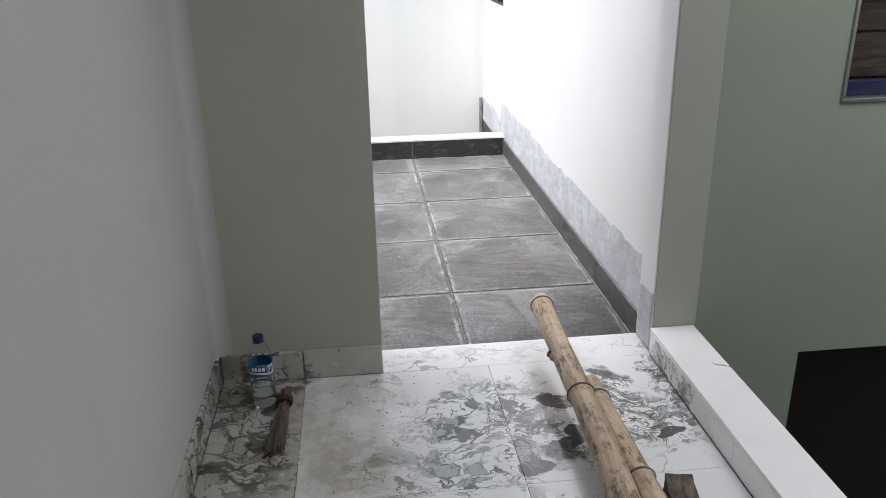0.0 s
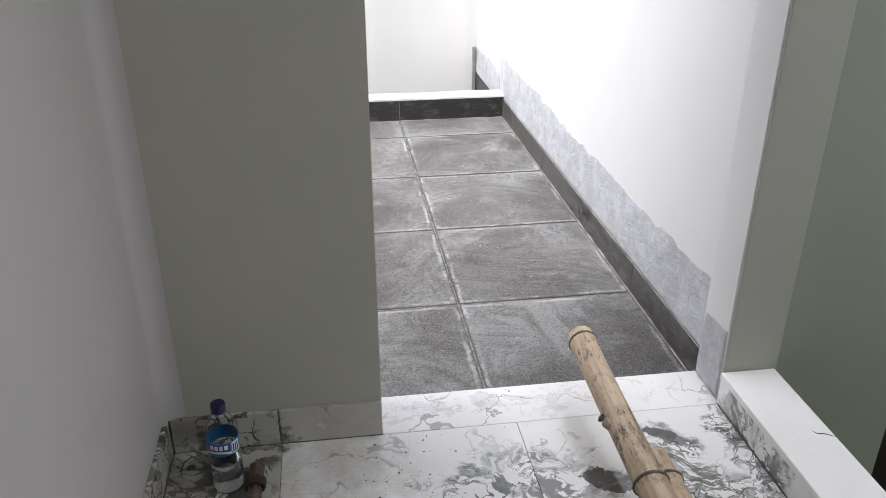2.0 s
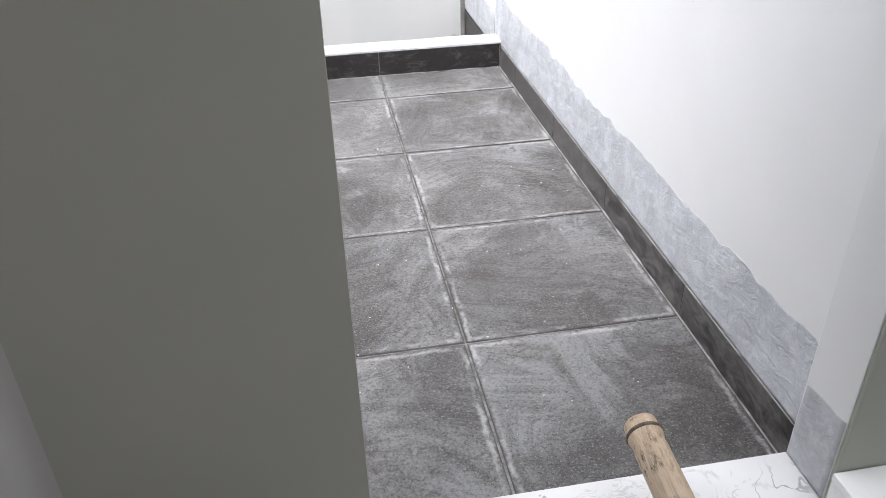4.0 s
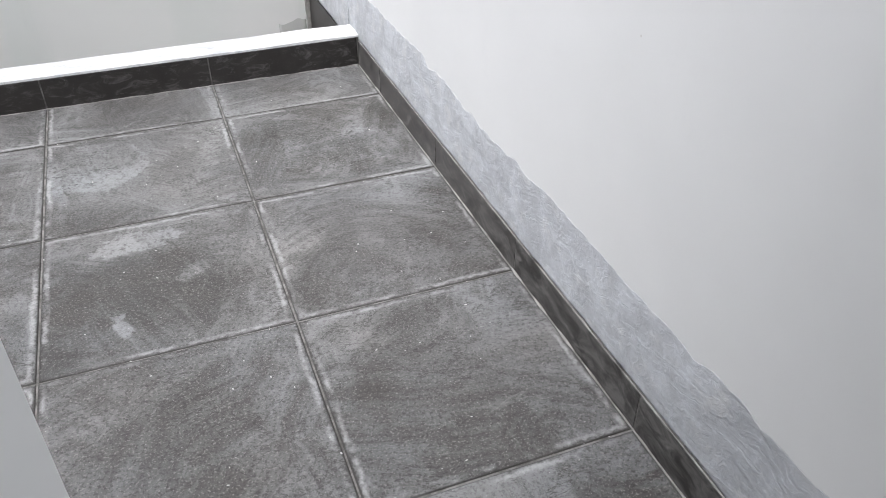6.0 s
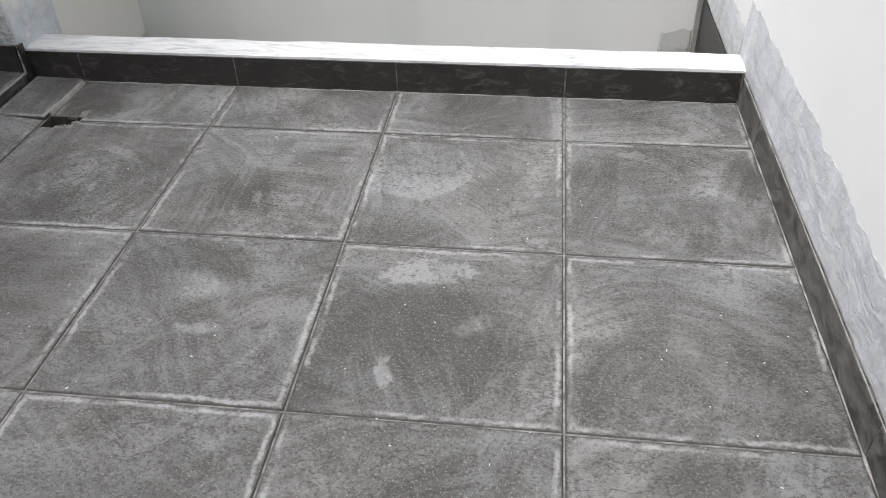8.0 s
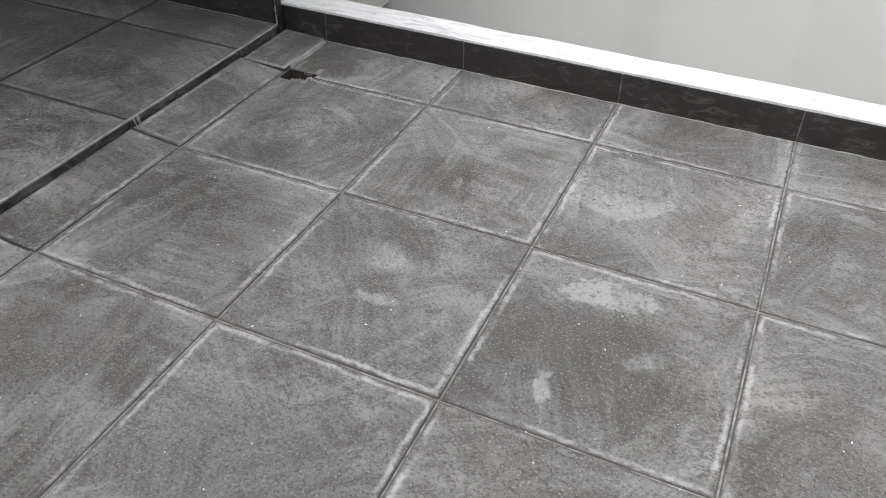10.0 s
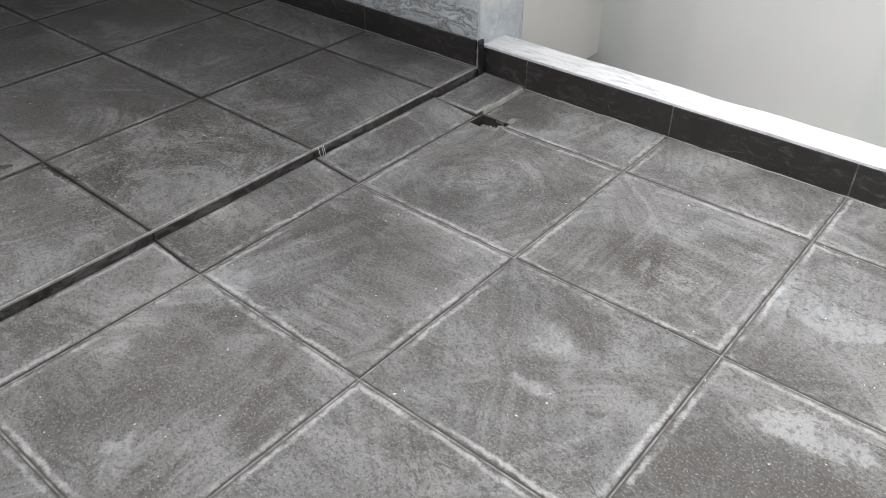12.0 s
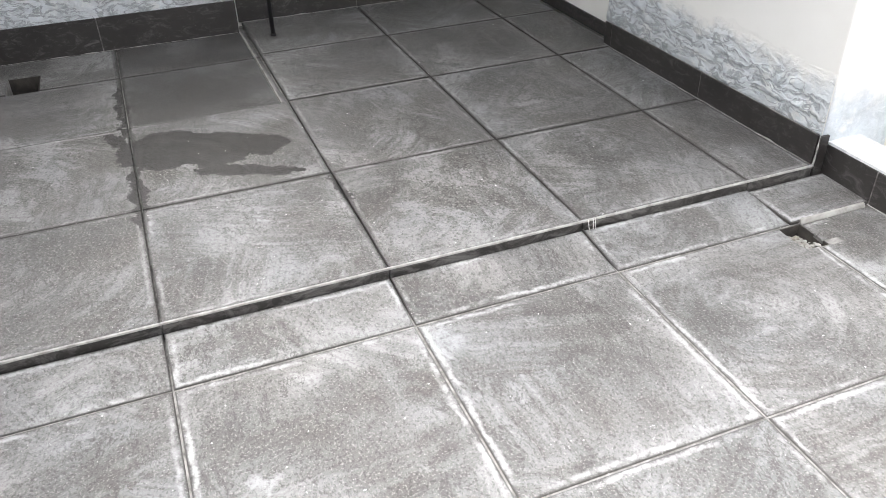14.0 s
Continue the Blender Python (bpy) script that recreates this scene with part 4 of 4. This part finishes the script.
def timber_block():
    b = empty("timber_block", 0.572, 1.482, Z_IN, "short blackened piece of old timber", "wood")
    m = bmesh.new()
    add_box(m, -0.032, 0.032, -0.16, 0.16, 0.0, 0.055)
    bmesh.ops.subdivide_edges(m, edges=m.edges[:], cuts=9, use_grid_fill=True)
    for v in m.verts:
        v.co.x += 0.006 * noise.noise(v.co * 26) + 0.003 * noise.noise(v.co * 70)
        v.co.y += 0.008 * noise.noise(v.co * 22 + Vector((5, 0, 0)))
        if v.co.z > 0.01:
            v.co.z += 0.006 * noise.noise(v.co * 30 + Vector((0, 9, 0)))
    ob = part("block", m, M_BLOCK, b, smooth=False)
    ob.rotation_euler = (0, 0, radians(-12))


water_bottle()
stick_bundle()
bamboo_pole((0.514, 2.107, Z_IN + 0.036), (0.528, 1.14, Z_IN + 0.036), 0.0345, (0.085, 0.475, 0.88), "pale bamboo pole lying on the marble floor", 2.0)
upper = bamboo_pole((0.455, 2.465, Z_IN + 0.146), (0.428, 1.19, Z_IN + 0.030), 0.0325, (0.022, 0.40, 0.80), "thick weathered bamboo pole resting across a thinner one", 5.0, 0.006)
bm = bmesh.new()
tube(bm, [(-0.022, 0.0, 0.335), (-0.032, -0.004, 0.318), (-0.037, -0.006, 0.302)], [0.016, 0.014, 0.012], 10)
part("branch_stub", bm, M_BAMBOO, upper, "cut branch stub", smooth=True)
timber_block()

bm = bmesh.new()
rng = random.Random(9)
for k in range(190):
    x = rng.gauss(-0.05, 0.07) if k % 3 else rng.gauss(0.05, 0.25)
    y = rng.uniform(1.6, 2.32)
    if -0.6 < x < 0.42:
        r0 = rng.uniform(0.0007, 0.0021)
        bmesh.ops.create_icosphere(bm, subdivisions=1, radius=r0, matrix=pose(x, y, Z_IN + r0 * 0.5, 0, 0, rng.uniform(0, 360)) @ Matrix.Diagonal((1.8, 1, 0.7, 1)))
tagged(part("crumbs", bm, M_CRUMB), "brown plaster crumbs scattered over the marble", "debris", kind="stuff")

bm = bmesh.new()
rng = random.Random(21)
for k in range(420):
    x, y = rng.uniform(-3.9, 0.78), rng.uniform(2.6, 5.05)
    z = 0.0 if x > X_STEP + 0.005 else Z_UP
    if x < -3.05 and y < 3.65 or X_STEP - 0.01 < x < -1.59:
        continue
    r0 = rng.uniform(0.0007, 0.0021)
    bmesh.ops.create_icosphere(bm, subdivisions=1, radius=r0, matrix=pose(x, y, z + r0 * 0.5, 0, 0, rng.uniform(0, 360)) @ Matrix.Diagonal((rng.uniform(1, 2.6), 1, 0.6, 1)))
tagged(part("grit", bm, M_GRIT), "pale cement grit scattered over the terrace tiles", "debris", kind="stuff")
bm = bmesh.new()
for k in range(3):
    y = 4.268 + 0.011 * k + 0.004 * (k % 2)
    tube(bm, [(X_STEP + 0.004, y, 0.052), (X_STEP + 0.007, y + 0.001, 0.030), (X_STEP + 0.012, y + 0.002 * rng.uniform(-1, 1), 0.024 - 0.002 * (k % 3))], [0.0012, 0.0010, 0.0014], 6)
tagged(part("cement_drips", bm, M_GRIT, smooth=True), "white cement drips on the step's riser", "debris")

# ---- stairwell dark opening and window ----
# a near-black leaf carries the darkness of the unlit opening in its colour
door = empty("opening_fill_1", 1.80, 2.43, -2.1, "near-black leaf standing in for the unlit depth of the opening", "door", kind="structure")
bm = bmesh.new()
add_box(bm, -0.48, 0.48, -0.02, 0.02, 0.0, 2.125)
part("dark_leaf", bm, M_OPENING, door)

window = empty("window_1", 1.689, 2.391, 0.870, "aluminium framed stairwell window with a blue painted sash", "window", kind="structure")
for x0, x1, z0, z1 in ((-0.377, 0.38, 0.0, 0.012), (-0.377, 0.38, 1.006, 1.018), (-0.377, -0.365, 0.012, 1.006), (0.368, 0.38, 0.012, 1.006)):
    bm = bmesh.new()
    add_box(bm, x0, x1, -0.062, 0.02, z0, z1, 0.002)
    part("window_frame", bm, M_ALU, window, "silver aluminium frame")
for x0, x1, z0, z1 in ((-0.364, 0.367, 0.013, 0.055), (-0.364, -0.350, 0.056, 1.005)):
    bm = bmesh.new()
    add_box(bm, x0, x1, -0.02, 0.012, z0, z1, 0.002)
    part("sash_bar", bm, M_BLUE, window, "navy blue painted bar")
bm = bmesh.new()
add_box(bm, -0.349, 0.367, -0.006, -0.002, 0.056, 1.005)
pane = part("pane", bm, M_GLASS, window)
pane.visible_shadow = False

window = empty("window_2", 0.86, 5.53, 0.930, "small dark framed window high in the white terrace wall", "window", kind="structure")
for y0, y1, z0, z1 in ((-0.267, 0.268, 0.001, 0.014), (-0.267, 0.268, 0.538, 0.551), (-0.267, -0.255, 0.0145, 0.5375), (0.256, 0.268, 0.0145, 0.5375), (-0.006, 0.006, 0.0145, 0.5375)):
    bm = bmesh.new()
    add_box(bm, -0.018, 0.022, y0, y1, z0, z1, 0.002)
    part("window_frame", bm, M_BLACK, window, "thin black frame")
for y0, y1 in ((-0.254, -0.007), (0.007, 0.255)):
    bm = bmesh.new()
    add_box(bm, 0.0, 0.004, y0, y1, 0.0145, 0.5375)
    part("pane", bm, M_GLASS, window).visible_shadow = False

yard = empty("board_wall", 1.73, 3.1, 0.26, "weathered brown board wall outside the stairwell window", "wall", kind="structure")
for k in range(9):
    bm = bmesh.new()
    add_box(bm, -0.75, 1.2, -0.012 + 0.004 * (k % 2), 0.012, 0.18 * k + 0.004, 0.18 * k + 0.176, 0.003)
    part("board", bm, M_PLANK, yard)
bm = bmesh.new()
tube(bm, [(-0.5, -0.03, 1.35), (-0.3, -0.04, 1.05), (0.0, -0.04, 0.95), (0.4, -0.03, 1.0)], [0.007] * 4, 8)
part("cable", bm, M_BLACK, yard, "thin black cable", smooth=True)
setting("yard_enclosure", [(0.932, 3.12, 3.2, 3.3, -2.1, 2.6), (3.0, 3.12, 2.47, 3.2, -2.1, 2.6), (0.957, 3.12, 2.47, 2.62, 2.5, 2.6)], M_CEMENT, "bare cement yard wall beyond the stairwell window")

# ---- iron gate in the far recess ----
gate = empty("iron_gate", -3.85, 3.755, Z_UP, "black painted iron gate with round bars", "gate")
bm = bmesh.new()
tube(bm, [(0, 0, 0.0), (0, 0, 1.9)], [0.011, 0.011], 12)
part("post", bm, M_BLACK, gate, smooth=True)
bm = bmesh.new()
tube(bm, [(0, 0, 0.0), (0, 0, 0.012)], [0.016, 0.013], 12)
part("post_foot", bm, M_BLACK, gate, smooth=True)
for k in range(1, 9):
    bm = bmesh.new()
    tube(bm, [(-0.10 if k else 0, 0.105 * k + 0.05, 0.115), (-0.10, 0.105 * k + 0.05, 0.125), (-0.10, 0.105 * k + 0.05, 1.85)], [0.006, 0.009, 0.009], 8)
    part("bar", bm, M_BLACK, gate, smooth=True)
for z in (0.42, 1.84):
    bm = bmesh.new()
    add_box(bm, -0.112, -0.088, 0.0, 1.0, z, z + 0.03, 0.003)
    add_box(bm, -0.112, 0.01, -0.012, 0.012, z, z + 0.03, 0.003)
    part("rail", bm, M_BLACK, gate)

# ---- skim coats on the walls ----
skim("plaster_east", Y_OUT + 0.004, 5.296, 0.10, 0.315, X_WALL, "y", -1, M_SKIM, "bluish grey skim coat with a ragged upper edge", seed=1.7, wave=0.022)
skim("plaster_gutter_end", 5.31, 6.075, 0.045, 0.22, X_WALL, "y", -1, M_SKIM, "pale skim coat above the gutter", seed=8.1, wave=0.02)
skim("plaster_pier_front", -3.098, X_PIER - 0.002, 0.15, 0.37, Y_PIER, "x", -1, M_SKIM_ROUGH, "rough rippled cement coat on the pier", seed=3.3, lump=0.006, wave=0.05)
skim("plaster_pier_side", Y_PIER + 0.002, 5.42, 0.05, 0.36, X_PIER, "y", 1, M_SKIM_SOFT, "bluish grey skim coat on the pier's side", seed=5.9, wave=0.02, fall=-0.05, thick=0.0015, lump=0.0008)
skim("plaster_west", 2.48, 3.618, 0.18, 0.46, -4.020, "y", 1, M_SKIM_ROUGH, "rough rippled cement coat on the terrace wall", seed=6.4, lump=0.006)
skim("plaster_west_recess", 3.624, 5.168, 0.20, 0.46, -4.130, "y", 1, M_SKIM_ROUGH, "rough cement coat on the recessed wall", seed=2.4, lump=0.006)
skim("plaster_reveal", Y_DOOR + 0.012, Y_OUT - 0.006, Z_IN + 0.002, 0.275, 0.789, "y", -1, M_SKIM, "pale skim coat on the doorway reveal", thick=0.0025, lump=0.001, seed=4.2, wave=0.02)
setting("gutter_lining", [(X_WALL - 0.008, X_WALL + 0.001, 5.31, 6.07, -0.5, 0.043)], M_DARK, "dark lining on the gutter's end wall", "lining")

setting("gutter_corner_strip", [(X_WALL - 0.030, X_WALL - 0.0095, 6.055, 6.0785, -0.5, 0.215)], M_CEMENT, "bare cement strip in the gutter corner", "lining")
skim("plaster_gutter_patch", 0.66, 0.80, -0.5, -0.10, Y_BACK, "x", -1, M_PATCH, "bare grey cement patch low on the back wall", seed=7.7, wave=0.05)

# ---- skirting tiles ----
sk = skirting("skirting_passage", "veined marble skirting tiles along the passage")
skirt_row("skirting_tile", sk, [-0.581, -0.330, -0.0845], Z_IN + 0.001, 0.168, Y_DOOR - 0.011, "x", -1, M_MARBLE_GREY)
skirt_row("skirting_tile", sk, [-1.2, -0.6, 0.0, 0.6, 1.2, 1.74, Y_DOOR - 0.012], Z_IN + 0.001, 0.168, -0.581, "y", 1, M_MARBLE_GREY)
skirt_row("skirting_tile", sk, [-1.2, -0.65, -0.05, 0.55, 1.13, 1.722, Y_DOOR - 0.004], Z_IN + 0.001, 0.1455, 0.782, "y", -1, M_MARBLE)
sk = skirting("skirting_east", "charcoal skirting tiles along the white terrace wall")
skirt_row("skirting_tile", sk, [Y_OUT + 0.006, *GY[1:], Y_CURB], 0.0, 0.103, 0.820, "y", -1, M_FILMED)
sk = skirting("skirting_pier", "charcoal skirting tiles round the terrace pier")
skirt_row("skirting_tile", sk, [-3.098, -3.042, -2.410, -1.803], Z_UP, 0.153, Y_PIER - 0.012, "x", -1, M_DARK)
skirt_row("skirting_tile", sk, [Y_PIER - 0.011, 5.153], 0.0, 0.153, X_PIER + 0.011, "y", 1, M_DARK)
skirt_row("skirting_tile", sk, [-4.117, -3.706, -3.102], Z_UP, 0.112, 5.160, "x", -1, M_DARK)
sk = skirting("skirting_west", "charcoal skirting tiles along the rough cement wall")
skirt_row("skirting_tile", sk, [Y_OUT + 0.01, 2.99, 3.62], Z_UP - 0.03, 0.192, -4.008, "y", 1, M_DARK)
skirt_row("skirting_tile", sk, [3.634, 4.25, 4.86, 5.158], Z_UP, 0.20, -4.118, "y", 1, M_DARK)
skirt_row("curb_tile", curb, [X_STEP - 0.022, *GX[::-1], X_WALL - 0.013], -0.004, 0.1155, Y_CURB, "x", -1, M_DARK)
# the curb runs slightly out of square
curb.matrix_world = Matrix.Translation((0.82, 5.156, 0)) @ Matrix.Rotation(radians(-0.05), 4, "Z") @ Matrix.Translation((-0.82, -Y_CURB, 0))

def bead(owner, a, b, radius, seed):
    """A broken bead of dried pale grout."""
    bm = bmesh.new()
    a, b = Vector(a), Vector(b)
    count = max(12, int((b - a).length / 0.016))
    path = [a.lerp(b, i / count) + Vector((0, 0, 0.0008 * noise.noise((i * 0.7, seed, 0)))) for i in range(count + 1)]
    radii = [max(0.0003, radius * (0.55 + 1.3 * noise.noise((i * 0.23 + seed, 2, seed)))) for i in range(count + 1)]
    tube(bm, path, radii, 6)
    part("grout_bead", bm, M_NOSE, owner, "pale dried grout", smooth=True)


bead(bpy.data.objects["skirting_east"], (0.8185, Y_OUT + 0.01, 0.0), (0.8185, Y_CURB, 0.0), 0.0035, 1.0)
bead(bpy.data.objects["skirting_east"], (0.823, Y_OUT + 0.01, 0.1035), (0.823, Y_CURB, 0.1035), 0.0022, 4.0)
bead(bpy.data.objects["skirting_pier"], (-3.09, 5.113, Z_UP), (-1.82, 5.113, Z_UP), 0.0030, 2.0)
bead(bpy.data.objects["skirting_pier"], (-3.09, 5.119, 0.1535), (-1.82, 5.119, 0.1535), 0.0020, 3.0)
bead(bpy.data.objects["skirting_pier"], (-1.7945, 5.1125, 0.045), (-1.7945, 5.1125, 0.156), 0.0040, 3.5)
bead(bpy.data.objects["skirting_west"], (-4.007, 2.48, Z_UP - 0.013), (-4.007, 3.61, Z_UP - 0.013), 0.0025, 5.0)
bead(bpy.data.objects["skirting_west"], (-4.117, 3.64, Z_UP), (-4.117, 5.13, Z_UP), 0.0035, 6.0)
bead(curb, (-1.80, Y_CURB - 0.001, 0.001), (0.815, Y_CURB - 0.001, 0.001), 0.0032, 7.0)

# ---- floor tiles ----
rng = random.Random(12)
g = 0.0021
cols = [X_STEP + 0.001, *GX[::-1], 0.8195]
rows_y = [Y_OUT - 0.002, *GY[1:], 5.175]
hx0, hx1, hy0, hy1 = -1.592, -1.469, 4.798, 4.890   # broken-out drain opening
for i, (x0, x1) in enumerate(zip(cols, cols[1:])):
    for j, (y0, y1) in enumerate(zip(rows_y, rows_y[1:])):
        poly = rect(x0, x1, y0, y1, g)
        z, tilt = rng.uniform(-0.0008, 0.0008), (rng.uniform(-1, 1) * 0.0012, rng.uniform(-1, 1) * 0.0012)
        if i == 1 and y0 < hy0 < y1:
            poly = [poly[0], poly[1], poly[2], (hx1, y1 - g), (hx1 - 0.008, hy0 + 0.012), (hx1 - 0.035, hy0 + 0.006), (x0 + g, hy0 + 0.010)]
        elif i == 1 and y0 < hy1 < y1:
            poly = [(hx1 + 0.004, y0 + g), poly[1], poly[2], (x0 + 0.007, y1 - g), (x0 + 0.008, hy1 + 0.002), (hx1 - 0.022, hy1 - 0.008), (hx1 - 0.020, hy1 + 0.050), (hx1 + 0.004, hy1 + 0.064)]
        elif i == 0:
            z, tilt = (0.011, (0.008, 0.02)) if y0 > 4.8 else (0.0105, (0.0, 0.10))
        lay_tile("floor_tile", poly, z, M_TILE, floor, tilt)
bm = bmesh.new()
hcx, hcy = (hx0 + hx1) / 2, (hy0 + hy1) / 2
bmesh.ops.create_grid(bm, x_segments=18, y_segments=18, size=0.5, matrix=pose(hcx, hcy, -0.042) @ Matrix.Diagonal((hx1 - hx0 - 0.002, hy1 - hy0 - 0.002, 1, 1)))
for v in bm.verts:
    v.co.z += 0.012 * noise.noise(v.co * 45) + 0.02 * max(0.0, (v.co.x - hcx) / 0.06)
rub = random.Random(3)
for k in range(26):
    x, y, rr = rub.uniform(hx0 + 0.012, hx1 - 0.012), rub.uniform(hy0 + 0.012, hy1 - 0.012), rub.uniform(0.004, 0.011)
    bmesh.ops.create_icosphere(bm, subdivisions=1, radius=rr, matrix=pose(x, y, -0.038 + 0.02 * max(0.0, (x - hcx) / 0.06), rub.uniform(0, 90), 0, rub.uniform(0, 360)) @ Matrix.Diagonal((1.3, 0.9, 0.6, 1)))
bits = bmesh.new()
for k in range(46):
    x, y, rr = rub.uniform(hcx - 0.02, hx1 - 0.012), rub.uniform(hy0 + 0.012, hy1 - 0.014), rub.uniform(0.002, 0.0065)
    bmesh.ops.create_icosphere(bits, subdivisions=1, radius=rr, matrix=pose(x, y, -0.026 + 0.02 * max(0.0, (x - hcx) / 0.06), rub.uniform(0, 90), 0, rub.uniform(0, 360)) @ Matrix.Diagonal((1.5, 0.8, 0.6, 1)))
drain = tagged(part("drain_opening", bm, M_HOLE, smooth=True), "broken-out drain opening with rubble between floor tiles", "drain", kind="structure")
# thin dark sheets added to give the hole's sides their shade
lining = bmesh.new()
add_box(lining, hx0 + 0.0005, hx1 - 0.0005, hy1 - 0.004, hy1 - 0.0005, -0.089, -0.004)
add_box(lining, hx0 + 0.0005, hx0 + 0.004, hy0 + 0.0005, hy1 - 0.0045, -0.089, -0.004)
part("drain_side", lining, M_PIT, drain, "dark sheet for the side's shade")
part("rubble_bits", bits, M_CEMENT, drain, "pale broken mortar bits")
bm = bmesh.new()
prev = None
for i in range(25):
    y = 4.890 + 0.250 * i / 24
    w = 0.004 * noise.noise((y * 30, 4, 1))
    ring = [bm.verts.new(c) for c in ((-1.596, y, 0.0130), (-1.591 + 0.3 * w, y, 0.0118), (-1.584 + 0.5 * w, y, 0.0005), (-1.584 + 0.5 * w, y, -0.004), (-1.596, y, -0.004))]
    if prev:
        for k in range(5):
            bm.faces.new((prev[k], prev[(k + 1) % 5], ring[(k + 1) % 5], ring[k]))
    else:
        bm.faces.new(ring)
    prev = ring
bm.faces.new(prev)
part("mortar_lip", bm, M_CEMENT, floor, "pale mortar lip beside the proud corner tile")

for i, (x1, x0) in enumerate(zip(RX, RX[1:])):
    for j, (y0, y1) in enumerate(zip([Y_OUT + 0.004, *GY[1:]], [*GY[1:], 5.113])):
        if i == 3:
            x0 = -4.007 if y1 < 3.7 else -4.117
        z = Z_UP + rng.uniform(-0.0008, 0.0008)
        tilt = (rng.uniform(-1, 1) * 0.0012, rng.uniform(-1, 1) * 0.0012)
        if i >= 2 and y1 < 3.7:
            z -= 0.014
            if i == 2:
                x0 = -3.62
            else:
                x1 = -3.62
        if y1 > 5.0 and i >= 2:
            y1 = 5.159
        if i == 2 and y0 < 2.6:
            # leaves the second drain opening free
            lay_tile("floor_tile", [(x0 + g, y0 + g), (x1 - g, y0 + g), (x1 - g, y1 - g), (x0 + g, y1 - g), (x0 + g, 2.72), (-3.615, 2.72), (-3.615, 2.588), (x0 + g, 2.588)], z, M_TILE_UP, raised, tilt)
        elif i == 3 and y0 < 2.6:
            lay_tile("floor_tile", [(x0 + g, y0 + g), (x1 - g, y0 + g), (x1 - g, 2.588), (-3.815, 2.588), (-3.815, 2.72), (x1 - g, 2.72), (x1 - g, y1 - g), (x0 + g, y1 - g)], z, M_TILE_UP, raised, tilt)
        else:
            lay_tile("floor_tile", rect(x0, x1, y0, y1, g), z, M_TILE_UP, raised, tilt)
bm = bmesh.new()
add_box(bm, -3.81, -3.622, 2.590, 2.718, -0.16, -0.05)
add_box(bm, -3.809, -3.806, 2.591, 2.717, -0.05, 0.034)
add_box(bm, -3.806, -3.625, 2.714, 2.717, -0.05, 0.034)
tagged(part("drain_pit", bm, M_PIT), "square drain pit sunk into the raised tiles", "drain", kind="structure")

# step between the terraces: dark riser tiles under a pale worn edge
for y0, y1 in zip([Y_OUT + 0.004, *GY[1:]], [*GY[1:], 5.113]):
    upright_tile("riser_tile", y0, y1, -0.004, Z_UP - 0.006, X_STEP, "y", 1, M_RISER, raised)
bm = bmesh.new()
count = 120
prev = None
for i in range(count + 1):
    y = Y_OUT + 0.006 + (5.106 - Y_OUT) * i / count
    w = 0.0016 * noise.noise((y * 14, 0, 3))
    ring = [bm.verts.new(c) for c in ((X_STEP - 0.005, y, Z_UP + 0.0008), (X_STEP + 0.0005 + w, y, Z_UP + 0.0006), (X_STEP + 0.0015 + w, y, Z_UP - 0.005), (X_STEP - 0.005, y, Z_UP - 0.0055))]
    if prev:
        for k in range(4):
            bm.faces.new((prev[k], prev[(k + 1) % 4], ring[(k + 1) % 4], ring[k]))
    else:
        bm.faces.new(ring)
    prev = ring
bm.faces.new(prev)
part("step_edge", bm, M_NOSE, raised, "pale worn cement edge")
# pale edge of the sunken wet bay
bm = bmesh.new()
add_box(bm, -3.997, -3.045, 3.617, 3.622, Z_UP - 0.02, Z_UP + 0.001, 0.001)
part("bay_edge", bm, M_CEMENT, raised, "pale cement edge of the sunken bay")

# marble
mx = [-0.580, -0.327, 0.250, X_SIDE]
my = [-1.29, -0.686, -0.082, 0.522, 1.122, 1.722, Y_DOOR - 0.0105]
for x0, x1 in zip(mx, mx[1:]):
    for y0, y1 in zip(my, my[1:]):
        lay_tile("marble_tile", rect(x0, x1, y0, y1, 0.0006), Z_IN + rng.uniform(-0.0003, 0.0003), M_MARBLE_GREY if x1 < -0.3 else M_MARBLE, floor_in)
lay_tile("threshold_slab", rect(-0.085, 0.7885, Y_DOOR - 0.0105, Y_OUT, 0.0008), Z_IN, M_MARBLE, floor_in, thick=0.10)
